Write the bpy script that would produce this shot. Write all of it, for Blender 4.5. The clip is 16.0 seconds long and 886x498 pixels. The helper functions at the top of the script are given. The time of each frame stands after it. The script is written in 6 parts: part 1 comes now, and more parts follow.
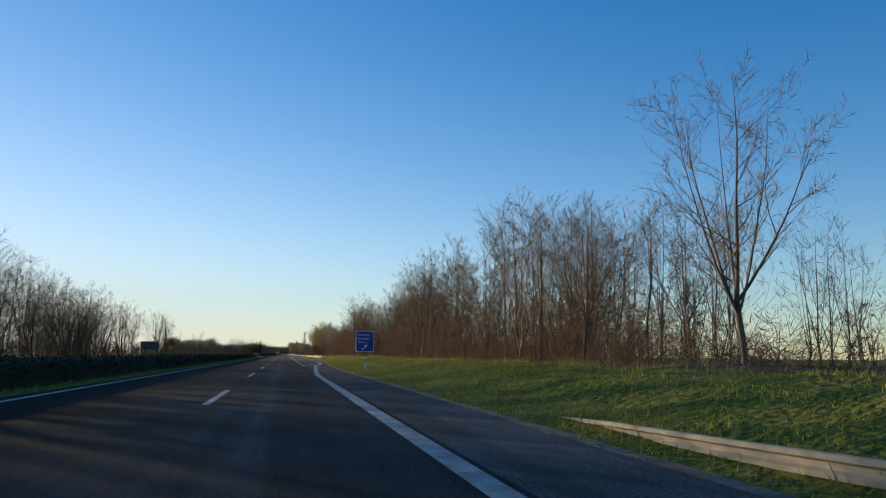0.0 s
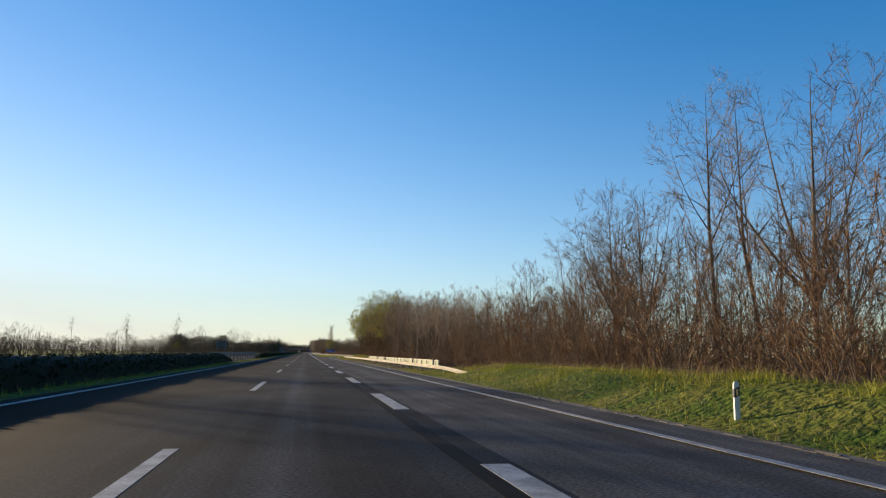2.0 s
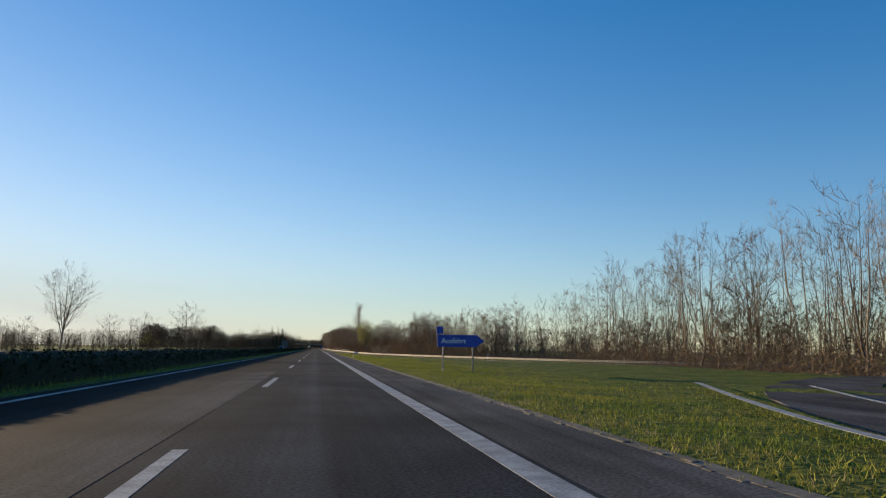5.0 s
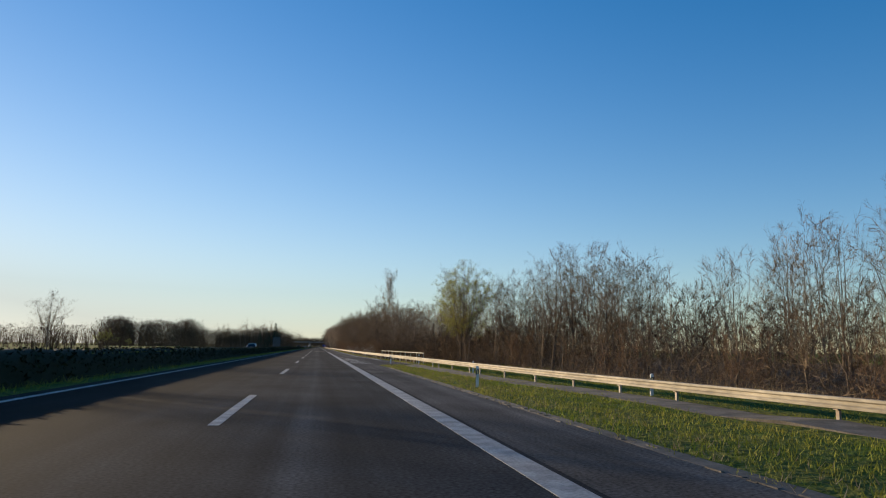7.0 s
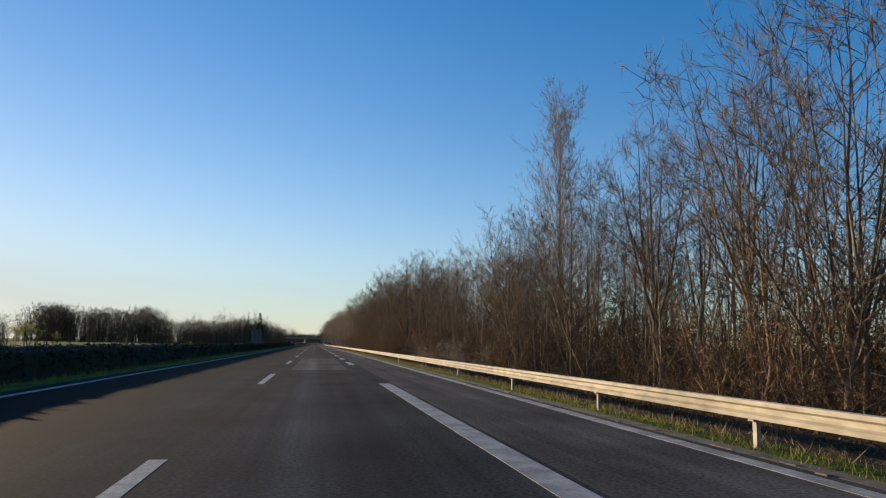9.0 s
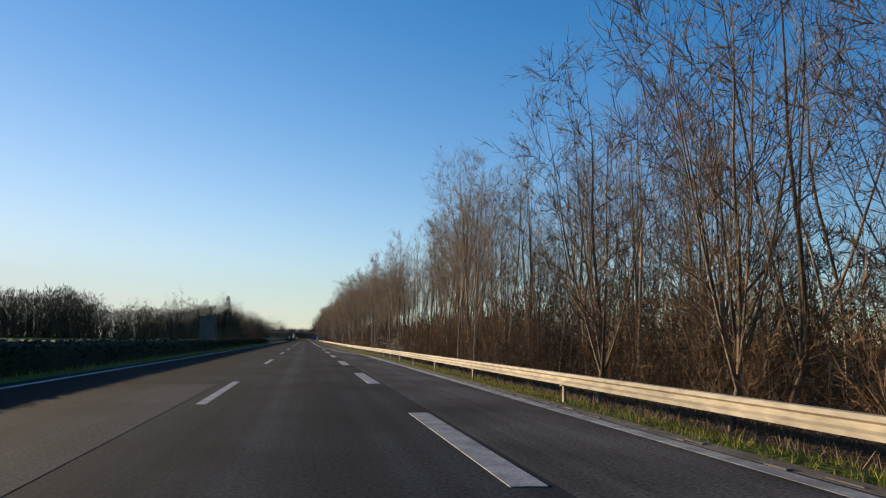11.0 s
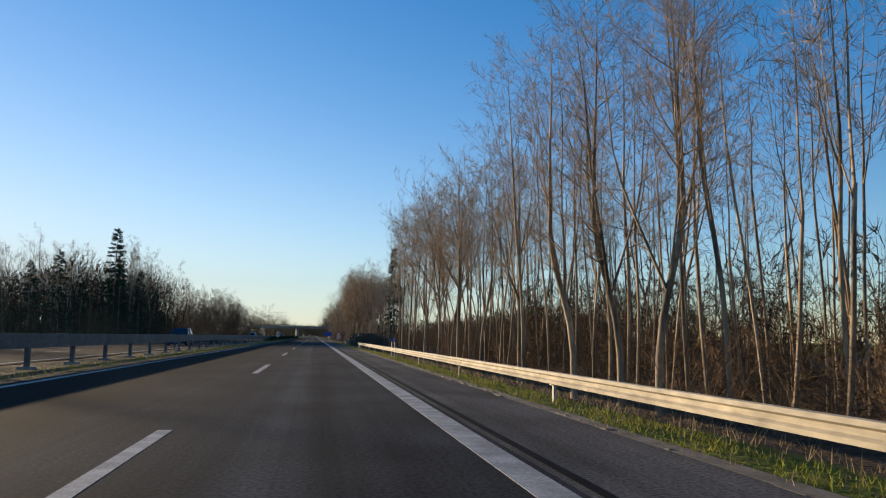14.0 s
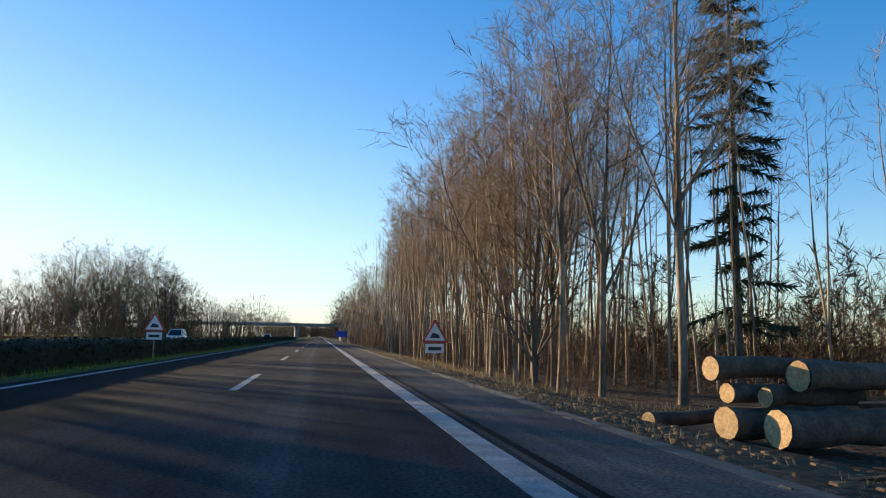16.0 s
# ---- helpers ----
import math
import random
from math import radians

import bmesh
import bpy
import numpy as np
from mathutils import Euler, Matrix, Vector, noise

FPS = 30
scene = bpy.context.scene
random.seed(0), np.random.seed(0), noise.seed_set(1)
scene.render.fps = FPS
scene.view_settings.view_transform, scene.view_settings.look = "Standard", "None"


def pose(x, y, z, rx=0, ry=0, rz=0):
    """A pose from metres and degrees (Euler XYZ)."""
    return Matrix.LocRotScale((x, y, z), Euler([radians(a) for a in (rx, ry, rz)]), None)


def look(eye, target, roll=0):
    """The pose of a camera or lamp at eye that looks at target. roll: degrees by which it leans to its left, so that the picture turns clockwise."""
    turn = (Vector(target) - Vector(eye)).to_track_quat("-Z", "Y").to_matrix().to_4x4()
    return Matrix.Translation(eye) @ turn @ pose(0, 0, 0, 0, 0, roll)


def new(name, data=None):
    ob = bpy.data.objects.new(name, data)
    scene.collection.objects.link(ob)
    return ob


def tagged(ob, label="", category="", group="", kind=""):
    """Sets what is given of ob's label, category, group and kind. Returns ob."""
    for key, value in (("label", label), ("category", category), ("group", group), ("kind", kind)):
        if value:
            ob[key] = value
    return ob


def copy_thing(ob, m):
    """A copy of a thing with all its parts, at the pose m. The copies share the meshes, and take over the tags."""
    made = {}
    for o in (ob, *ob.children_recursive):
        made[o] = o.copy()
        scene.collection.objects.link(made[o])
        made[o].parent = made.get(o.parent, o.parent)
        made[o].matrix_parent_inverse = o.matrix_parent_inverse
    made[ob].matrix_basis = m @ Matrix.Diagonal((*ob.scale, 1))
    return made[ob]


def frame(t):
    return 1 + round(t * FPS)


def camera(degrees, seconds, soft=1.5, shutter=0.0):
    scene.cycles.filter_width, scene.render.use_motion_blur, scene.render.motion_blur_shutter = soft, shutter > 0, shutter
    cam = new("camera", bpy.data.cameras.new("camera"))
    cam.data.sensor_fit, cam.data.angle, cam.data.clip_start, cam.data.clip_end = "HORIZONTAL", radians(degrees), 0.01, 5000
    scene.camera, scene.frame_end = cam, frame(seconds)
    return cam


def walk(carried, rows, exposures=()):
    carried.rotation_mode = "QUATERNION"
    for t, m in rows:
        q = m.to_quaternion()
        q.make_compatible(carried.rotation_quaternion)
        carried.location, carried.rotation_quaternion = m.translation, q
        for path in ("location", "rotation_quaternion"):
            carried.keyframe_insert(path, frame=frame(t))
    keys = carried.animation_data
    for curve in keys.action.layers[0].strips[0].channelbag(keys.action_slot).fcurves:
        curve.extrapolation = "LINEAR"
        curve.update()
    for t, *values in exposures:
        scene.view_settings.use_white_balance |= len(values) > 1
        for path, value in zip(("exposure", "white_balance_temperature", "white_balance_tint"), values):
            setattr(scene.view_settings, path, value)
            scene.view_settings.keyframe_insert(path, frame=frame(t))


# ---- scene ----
# A motorway drive: x to the right of the dashed lane line, y along the road, z up.

# ---- camera and path ----
cam = camera(62.77, 16.0, soft=1.2)
EYE = 0.659
# seconds, x, y, heading to the left, tilt up, lean to the left
DRIVE = [
    (0.0, 0.958, -9.91, -12.12, 8.33, 0.64),
    (0.5, 0.932, 9.43, -11.69, 8.32, 0.64),
    (1.0, 0.958, 28.80, -11.16, 8.25, 0.65),
    (1.5, 0.955, 48.22, -10.75, 8.23, 0.66),
    (2.0, 0.868, 67.65, -10.51, 8.22, 0.70),
    (2.5, 0.878, 87.18, -10.15, 8.12, 0.68),
    (3.0, 0.853, 106.48, -9.92, 8.02, 0.75),
    (3.5, 0.824, 125.74, -9.79, 8.02, 0.81),
    (4.0, 0.839, 145.11, -9.59, 7.95, 0.75),
    (4.5, 0.835, 164.17, -9.51, 7.90, 0.76),
    (5.0, 0.837, 183.16, -9.66, 7.88, 0.78),
    (5.5, 0.836, 202.09, -9.62, 7.84, 0.79),
    (6.0, 0.856, 220.96, -9.51, 7.72, 0.76),
    (6.5, 0.852, 239.77, -9.49, 7.69, 0.78),
    (7.0, 0.830, 258.60, -9.57, 7.77, 0.81),
    (7.5, 0.806, 277.40, -9.51, 7.77, 0.84),
    (8.0, 0.776, 296.16, -9.60, 7.74, 0.89),
    (8.5, 0.812, 314.89, -9.68, 7.62, 0.95),
    (9.0, 0.831, 333.55, -9.81, 7.55, 0.97),
    (9.5, 0.857, 352.02, -9.92, 7.46, 0.96),
    (10.0, 0.907, 370.45, -10.06, 7.35, 0.88),
    (10.5, 0.937, 388.83, -10.17, 7.25, 0.85),
    (11.0, 0.994, 407.17, -10.49, 7.16, 0.85),
    (11.5, 1.019, 425.46, -10.56, 7.08, 0.83),
    (12.0, 1.036, 443.88, -10.46, 6.93, 0.74),
    (12.5, 1.021, 462.21, -10.41, 6.88, 0.72),
    (13.0, 1.000, 480.45, -10.29, 6.88, 0.79),
    (13.5, 0.978, 498.67, -10.17, 6.88, 0.85),
    (14.0, 0.981, 516.90, -9.88, 6.97, 0.92),
    (14.5, 1.003, 535.16, -9.62, 7.01, 0.94),
    (15.0, 1.004, 553.40, -9.61, 7.08, 0.94),
    (15.5, 1.040, 571.63, -9.43, 7.00, 0.93),
    (16.0, 1.015, 589.87, -9.42, 7.03, 0.94),
]


def drive_pose(x, y, heading, tilt, lean):
    a, b = radians(heading), radians(tilt)
    way = Vector((-math.sin(a) * math.cos(b), math.cos(a) * math.cos(b), math.sin(b)))
    eye = Vector((x, y, EYE))
    return look(eye, eye + way * 10, lean)


walk(cam, [(t, drive_pose(x, y, a, b, c)) for t, x, y, a, b, c in DRIVE],
     exposures=[(0.0, 0.58), (1.0, 0.85), (2.0, 0.70), (3.0, 0.52), (4.2, 0.48), (9.0, 0.48), (12.5, 0.55), (14.3, 0.62), (15.1, 0.72), (15.5, 0.90), (16.0, 1.0)])

# ---- world and sun ----
SUN_LEFT, SUN_UP = 40.7, 8.5          # degrees left of straight ahead, degrees above the horizon
world = bpy.data.worlds.new("world")
scene.world = world
world.use_nodes = True
nt = world.node_tree
nt.nodes.clear()
sky = nt.nodes.new("ShaderNodeTexSky")
sky.sky_type, sky.sun_disc = "NISHITA", False
sky.sun_elevation, sky.sun_rotation = radians(SUN_UP), radians(-SUN_LEFT)
sky.altitude, sky.air_density, sky.dust_density, sky.ozone_density = 0, 0.89, 0.05, 2.71
bg = nt.nodes.new("ShaderNodeBackground")
bg.inputs["Strength"].default_value = 0.1437
wout = nt.nodes.new("ShaderNodeOutputWorld")
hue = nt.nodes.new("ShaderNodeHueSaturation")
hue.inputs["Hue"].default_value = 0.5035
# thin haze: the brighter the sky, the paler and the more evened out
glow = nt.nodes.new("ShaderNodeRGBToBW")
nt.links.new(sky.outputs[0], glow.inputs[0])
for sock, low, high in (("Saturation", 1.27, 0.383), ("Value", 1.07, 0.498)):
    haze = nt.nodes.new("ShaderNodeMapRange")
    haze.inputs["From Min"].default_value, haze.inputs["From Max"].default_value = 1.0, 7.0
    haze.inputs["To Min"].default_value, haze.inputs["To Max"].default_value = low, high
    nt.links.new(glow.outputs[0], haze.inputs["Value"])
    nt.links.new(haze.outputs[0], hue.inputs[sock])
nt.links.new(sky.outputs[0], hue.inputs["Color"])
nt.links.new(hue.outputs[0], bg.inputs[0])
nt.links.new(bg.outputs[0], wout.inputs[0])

sun_data = bpy.data.lights.new("sun", "SUN")
sun_data.energy, sun_data.angle, sun_data.color = 5.0, radians(0.5), (1.0, 0.77, 0.50)
sun = new("sun", sun_data)
sa, se = radians(SUN_LEFT), radians(SUN_UP)
sun.matrix_world = look((0, 0, 30), Vector((0, 0, 30)) - Vector((-math.sin(sa) * math.cos(se), math.cos(sa) * math.cos(se), math.sin(se))))

# ---- materials ----


def material(name, colour, rough=0.8, metal=0.0, colour2=None, scale=6.0, detail=6.0, fine=None, bump=0.0, bump_scale=60.0,
             random_tone=0.0, island=False, stretch=(1, 1, 1), through_light=0.0, spec=None):
    """A noise-broken surface: two tones at one scale, a finer grain on top, a tone by object or by island, fine relief."""
    m = bpy.data.materials.new(name)
    m.use_nodes = True
    t = m.node_tree
    b = t.nodes["Principled BSDF"]
    b.inputs["Roughness"].default_value, b.inputs["Metallic"].default_value = rough, metal
    if spec is not None:
        b.inputs["Specular IOR Level"].default_value = spec
    geo = t.nodes.new("ShaderNodeNewGeometry")
    mp = t.nodes.new("ShaderNodeMapping")
    mp.inputs["Scale"].default_value = stretch
    t.links.new(geo.outputs["Position"], mp.inputs[0])
    col = None
    base = t.nodes.new("ShaderNodeRGB")
    base.outputs[0].default_value = (*colour, 1)
    col = base.outputs[0]
    if colour2:
        n = t.nodes.new("ShaderNodeTexNoise")
        n.inputs["Scale"].default_value, n.inputs["Detail"].default_value = scale, detail
        t.links.new(mp.outputs[0], n.inputs["Vector"])
        r = t.nodes.new("ShaderNodeMapRange")
        r.inputs["From Min"].default_value, r.inputs["From Max"].default_value = 0.38, 0.62
        t.links.new(n.outputs["Fac"], r.inputs["Value"])
        mix = t.nodes.new("ShaderNodeMix")
        mix.data_type = "RGBA"
        t.links.new(r.outputs[0], mix.inputs["Factor"])
        t.links.new(col, mix.inputs["A"])
        mix.inputs["B"].default_value = (*colour2, 1)
        col = mix.outputs["Result"]
    if fine:
        n = t.nodes.new("ShaderNodeTexNoise")
        n.inputs["Scale"].default_value, n.inputs["Detail"].default_value = fine, 3
        t.links.new(mp.outputs[0], n.inputs["Vector"])
        r = t.nodes.new("ShaderNodeMapRange")
        r.inputs["From Min"].default_value, r.inputs["From Max"].default_value = 0.3, 0.7
        r.inputs["To Min"].default_value, r.inputs["To Max"].default_value = 0.72, 1.28
        t.links.new(n.outputs["Fac"], r.inputs["Value"])
        v = t.nodes.new("ShaderNodeVectorMath")
        v.operation = "SCALE"
        t.links.new(col, v.inputs[0])
        t.links.new(r.outputs[0], v.inputs["Scale"])
        col = v.outputs[0]
    if random_tone:
        if island:
            src = geo.outputs["Random Per Island"]
        else:
            src = t.nodes.new("ShaderNodeObjectInfo").outputs["Random"]
        r = t.nodes.new("ShaderNodeMapRange")
        r.inputs["To Min"].default_value, r.inputs["To Max"].default_value = 1 - random_tone, 1 + random_tone
        t.links.new(src, r.inputs["Value"])
        v = t.nodes.new("ShaderNodeVectorMath")
        v.operation = "SCALE"
        t.links.new(col, v.inputs[0])
        t.links.new(r.outputs[0], v.inputs["Scale"])
        col = v.outputs[0]
    t.links.new(col, b.inputs["Base Color"])
    if bump:
        n = t.nodes.new("ShaderNodeTexNoise")
        n.inputs["Scale"].default_value, n.inputs["Detail"].default_value = bump_scale, 4
        t.links.new(mp.outputs[0], n.inputs["Vector"])
        k = t.nodes.new("ShaderNodeBump")
        k.inputs["Strength"].default_value, k.inputs["Distance"].default_value = bump, 0.02
        t.links.new(n.outputs["Fac"], k.inputs["Height"])
        t.links.new(k.outputs[0], b.inputs["Normal"])
    if through_light:
        tr = t.nodes.new("ShaderNodeBsdfTranslucent")
        t.links.new(col, tr.inputs["Color"])
        mx = t.nodes.new("ShaderNodeMixShader")
        mx.inputs[0].default_value = through_light
        t.links.new(b.outputs[0], mx.inputs[1])
        t.links.new(tr.outputs[0], mx.inputs[2])
        t.links.new(mx.outputs[0], t.nodes["Material Output"].inputs["Surface"])
    return m




def asphalt_material(name, tone, tint):
    """Worn asphalt: stone grain, long streaks along the lanes, paler wheel tracks, and broad stains; a darker
    overtaking lane with windscreen dimming painted in.
    """
    m = bpy.data.materials.new(name)
    m.use_nodes = True
    t = m.node_tree
    b = t.nodes["Principled BSDF"]
    b.inputs["Roughness"].default_value, b.inputs["Specular IOR Level"].default_value = 0.95, 0.03
    geo = t.nodes.new("ShaderNodeNewGeometry")

    def layer(scale, stretch, lo, hi, detail=4):
        mp = t.nodes.new("ShaderNodeMapping")
        mp.inputs["Scale"].default_value = stretch
        t.links.new(geo.outputs["Position"], mp.inputs[0])
        n = t.nodes.new("ShaderNodeTexNoise")
        n.inputs["Scale"].default_value, n.inputs["Detail"].default_value = scale, detail
        t.links.new(mp.outputs[0], n.inputs["Vector"])
        r = t.nodes.new("ShaderNodeMapRange")
        r.inputs["From Min"].default_value, r.inputs["From Max"].default_value = 0.32, 0.68
        r.inputs["To Min"].default_value, r.inputs["To Max"].default_value = lo, hi
        t.links.new(n.outputs["Fac"], r.inputs["Value"])
        return r.outputs[0], n.outputs["Fac"]

    def mul(p, q):
        x = t.nodes.new("ShaderNodeMath")
        x.operation = "MULTIPLY"
        t.links.new(p, x.inputs[0])
        t.links.new(q, x.inputs[1])
        return x.outputs[0]

    streak, _ = layer(1.0, (5.0, 0.05, 1), 0.80, 1.20)
    fine_streak, _ = layer(1.0, (22.0, 0.25, 1), 0.94, 1.06)
    stain, _ = layer(0.9, (1, 0.6, 1), 0.66, 1.34, 7)
    grain, height = layer(42, (1, 1, 1), 0.55, 1.5, 3)
    sep = t.nodes.new("ShaderNodeSeparateXYZ")
    t.links.new(geo.outputs["Position"], sep.inputs[0])
    wave = t.nodes.new("ShaderNodeMath")
    wave.operation = "MULTIPLY"
    wave.inputs[1].default_value = 2 * math.pi / 1.17
    t.links.new(sep.outputs["X"], wave.inputs[0])
    cos = t.nodes.new("ShaderNodeMath")
    cos.operation = "COSINE"
    t.links.new(wave.outputs[0], cos.inputs[0])
    track = t.nodes.new("ShaderNodeMapRange")
    track.inputs["From Min"].default_value = -1
    track.inputs["To Min"].default_value, track.inputs["To Max"].default_value = 1.10, 0.92
    t.links.new(cos.outputs[0], track.inputs["Value"])
    off = t.nodes.new("ShaderNodeMath")
    off.operation = "SUBTRACT"
    off.inputs[1].default_value = 0.78
    t.links.new(sep.outputs["X"], off.inputs[0])
    dist = t.nodes.new("ShaderNodeMath")
    dist.operation = "ABSOLUTE"
    t.links.new(off.outputs[0], dist.inputs[0])
    rub = t.nodes.new("ShaderNodeMapRange")
    rub.interpolation_type = "SMOOTHSTEP"
    rub.inputs["From Max"].default_value = 0.26
    rub.inputs["To Min"].default_value, rub.inputs["To Max"].default_value = 1.45, 1.0
    t.links.new(dist.outputs[0], rub.inputs["Value"])
    # overtaking lane: darker asphalt, with windscreen dimming painted into its colour
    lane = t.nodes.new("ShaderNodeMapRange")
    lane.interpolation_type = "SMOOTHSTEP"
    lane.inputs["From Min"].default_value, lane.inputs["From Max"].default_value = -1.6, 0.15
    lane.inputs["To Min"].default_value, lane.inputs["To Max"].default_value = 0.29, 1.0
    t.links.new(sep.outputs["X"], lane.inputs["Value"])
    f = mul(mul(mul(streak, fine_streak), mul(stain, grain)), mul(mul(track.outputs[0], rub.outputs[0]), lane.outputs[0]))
    v = t.nodes.new("ShaderNodeVectorMath")
    v.operation = "SCALE"
    v.inputs[0].default_value = tuple(tone * c for c in tint)
    t.links.new(f, v.inputs["Scale"])
    t.links.new(v.outputs[0], b.inputs["Base Color"])
    k = t.nodes.new("ShaderNodeBump")
    k.inputs["Strength"].default_value, k.inputs["Distance"].default_value = 0.13, 0.008
    t.links.new(height, k.inputs["Height"])
    t.links.new(k.outputs[0], b.inputs["Normal"])
    return m


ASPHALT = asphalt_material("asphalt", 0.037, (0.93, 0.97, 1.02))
ASPHALT_SIDE = asphalt_material("asphalt_side_lane", 0.088, (1.0, 0.92, 0.85))
JOINT = material("worn_joint", (0.080, 0.075, 0.068), 0.9, colour2=(0.045, 0.042, 0.039), scale=1.5, fine=30, spec=0.1)
TAR = material("tar_seam", (0.006, 0.006, 0.0065), 0.8, colour2=(0.009, 0.009, 0.009), scale=3, fine=40, spec=0.05)
CONCRETE = material("concrete", (0.27, 0.25, 0.22), 0.85, colour2=(0.19, 0.175, 0.155), scale=2.2, fine=40, bump=0.2)
PAINT = material("road_paint", (0.36, 0.355, 0.34), 0.75, colour2=(0.20, 0.197, 0.19), scale=4.0, detail=8, fine=45)
STEEL = material("galvanised_steel", (0.40, 0.345, 0.25), 0.75, 0.0, colour2=(0.29, 0.25, 0.18), scale=1.4, fine=9, stretch=(1, 0.5, 2))
POST_STEEL = material("weathered_steel_post", (0.36, 0.33, 0.28), 0.7, 0.2, colour2=(0.24, 0.19, 0.14), scale=5, fine=20, random_tone=0.15)
# darker than STEEL: the median rails' backlit shade is put into this colour
DARK_STEEL = material("darkened_steel", (0.12, 0.125, 0.13), 0.6, 0.3, colour2=(0.08, 0.08, 0.083), scale=2, fine=12)
WHITE_PLASTIC = material("white_plastic", (0.74, 0.73, 0.69), 0.5, colour2=(0.58, 0.56, 0.50), scale=5)
BLACK_PLASTIC = material("black_plastic", (0.025, 0.025, 0.027), 0.5)
REFLECTOR = material("reflector", (0.75, 0.55, 0.25), 0.25)
SIGN_BLUE = material("sign_blue", (0.010, 0.045, 0.30), 0.55, colour2=(0.012, 0.055, 0.34), scale=1.5)
SIGN_WHITE = material("sign_white", (0.78, 0.78, 0.76), 0.5, colour2=(0.70, 0.70, 0.67), scale=3)
SIGN_RED = material("sign_red", (0.42, 0.03, 0.025), 0.5)
# shade on the signs' sunless side painted in as a darker aluminium
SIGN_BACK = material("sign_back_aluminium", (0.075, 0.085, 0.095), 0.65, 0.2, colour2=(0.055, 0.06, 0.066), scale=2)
ORANGE = material("orange_plastic", (0.40, 0.065, 0.006), 0.8, colour2=(0.34, 0.052, 0.006), scale=4, spec=0.1)
GREEN_PANEL = material("parapet_panel", (0.33, 0.36, 0.22), 0.8, colour2=(0.25, 0.28, 0.17), scale=1.6, fine=14, random_tone=0.08)
CREAM_PAINT = material("cream_paint", (0.46, 0.43, 0.31), 0.75, colour2=(0.34, 0.32, 0.23), scale=3, fine=15)
BARK = material("bark", (0.20, 0.15, 0.105), 0.95, colour2=(0.095, 0.075, 0.058), scale=4, fine=30, stretch=(1, 1, 0.25), bump=0.5, bump_scale=40, random_tone=0.25, spec=0.2)
BARK_PALE = material("pale_bark", (0.37, 0.27, 0.18), 0.95, colour2=(0.13, 0.10, 0.068), scale=3, fine=25, stretch=(1, 1, 0.25), bump=0.4, bump_scale=40, random_tone=0.25, spec=0.2)
TWIG = material("twigs", (0.20, 0.14, 0.086), 0.95, random_tone=0.4, island=True, spec=0.15, through_light=0.08)
TWIG_GREY = material("grey_twigs", (0.36, 0.27, 0.18), 0.95, random_tone=0.4, island=True, spec=0.15, through_light=0.08)
# under half of TWIG's tone, with the woods' shade painted into the colour
TWIG_SHADED = material("shaded_twigs", (0.095, 0.064, 0.037), 0.95, random_tone=0.45, island=True, spec=0.1, through_light=0.05)
TWIG_RED = material("russet_twigs", (0.22, 0.135, 0.075), 0.95, random_tone=0.45, island=True, spec=0.15, through_light=0.08)
BUD = material("young_leaves", (0.30, 0.29, 0.055), 0.8, random_tone=0.4, island=True, through_light=0.4, spec=0.2)
BLOSSOM = material("white_blossom", (0.70, 0.66, 0.58), 0.8, random_tone=0.25, island=True, through_light=0.3)
NEEDLES = material("conifer_needles", (0.028, 0.045, 0.022), 0.85, random_tone=0.4, island=True, through_light=0.15)
GRAVEL = material("gravel", (0.14, 0.12, 0.095), 0.95, colour2=(0.06, 0.052, 0.04), scale=3, fine=30)
HEDGE_LEAF = material("hedge_leaves", (0.020, 0.024, 0.009), 0.8, random_tone=0.5, island=True, through_light=0.08, spec=0.15)
GRASS_BLADE = material("grass_blades", (0.185, 0.225, 0.020), 0.75, colour2=(0.31, 0.28, 0.045), scale=0.5, random_tone=0.35, island=True, through_light=0.22, spec=0.2)
DRY_GRASS = material("dry_grass", (0.30, 0.23, 0.12), 0.9, random_tone=0.3, island=True, through_light=0.3)
LOG_BARK = material("log_bark", (0.15, 0.098, 0.062), 0.95, colour2=(0.075, 0.052, 0.036), scale=5, fine=30, bump=0.6, bump_scale=30, random_tone=0.3)
CUT_WOOD = material("cut_wood", (0.72, 0.47, 0.22), 0.8, colour2=(0.58, 0.35, 0.15), scale=7, fine=40, random_tone=0.15)
CHIPS = material("wood_chips", (0.30, 0.185, 0.095), 0.9, colour2=(0.18, 0.11, 0.06), scale=6, random_tone=0.35, island=True, spec=0.1)
RAPE = material("rape_blossom", (0.55, 0.46, 0.03), 0.85, colour2=(0.30, 0.34, 0.04), scale=0.3, fine=5)
BRIDGE_CONCRETE = material("bridge_concrete", (0.22, 0.215, 0.20), 0.85, colour2=(0.16, 0.155, 0.145), scale=0.5, fine=5)
RUBBER = material("rubber", (0.02, 0.02, 0.021), 0.8)
CHROME = material("alloy", (0.55, 0.55, 0.56), 0.3, 0.9)
HEADLIGHT = material("headlight_lens", (0.85, 0.86, 0.88), 0.1)
WHITE_CAR = material("white_car_paint", (0.74, 0.75, 0.77), 0.25, colour2=(0.70, 0.71, 0.73), scale=2)
BLUE_CAR = material("dark_blue_car_paint", (0.03, 0.04, 0.09), 0.2, colour2=(0.025, 0.035, 0.08), scale=2)
CAR_GLASS = material("dark_car_glass", (0.012, 0.014, 0.017), 0.06)
GROUND = bpy.data.materials.new("ground")


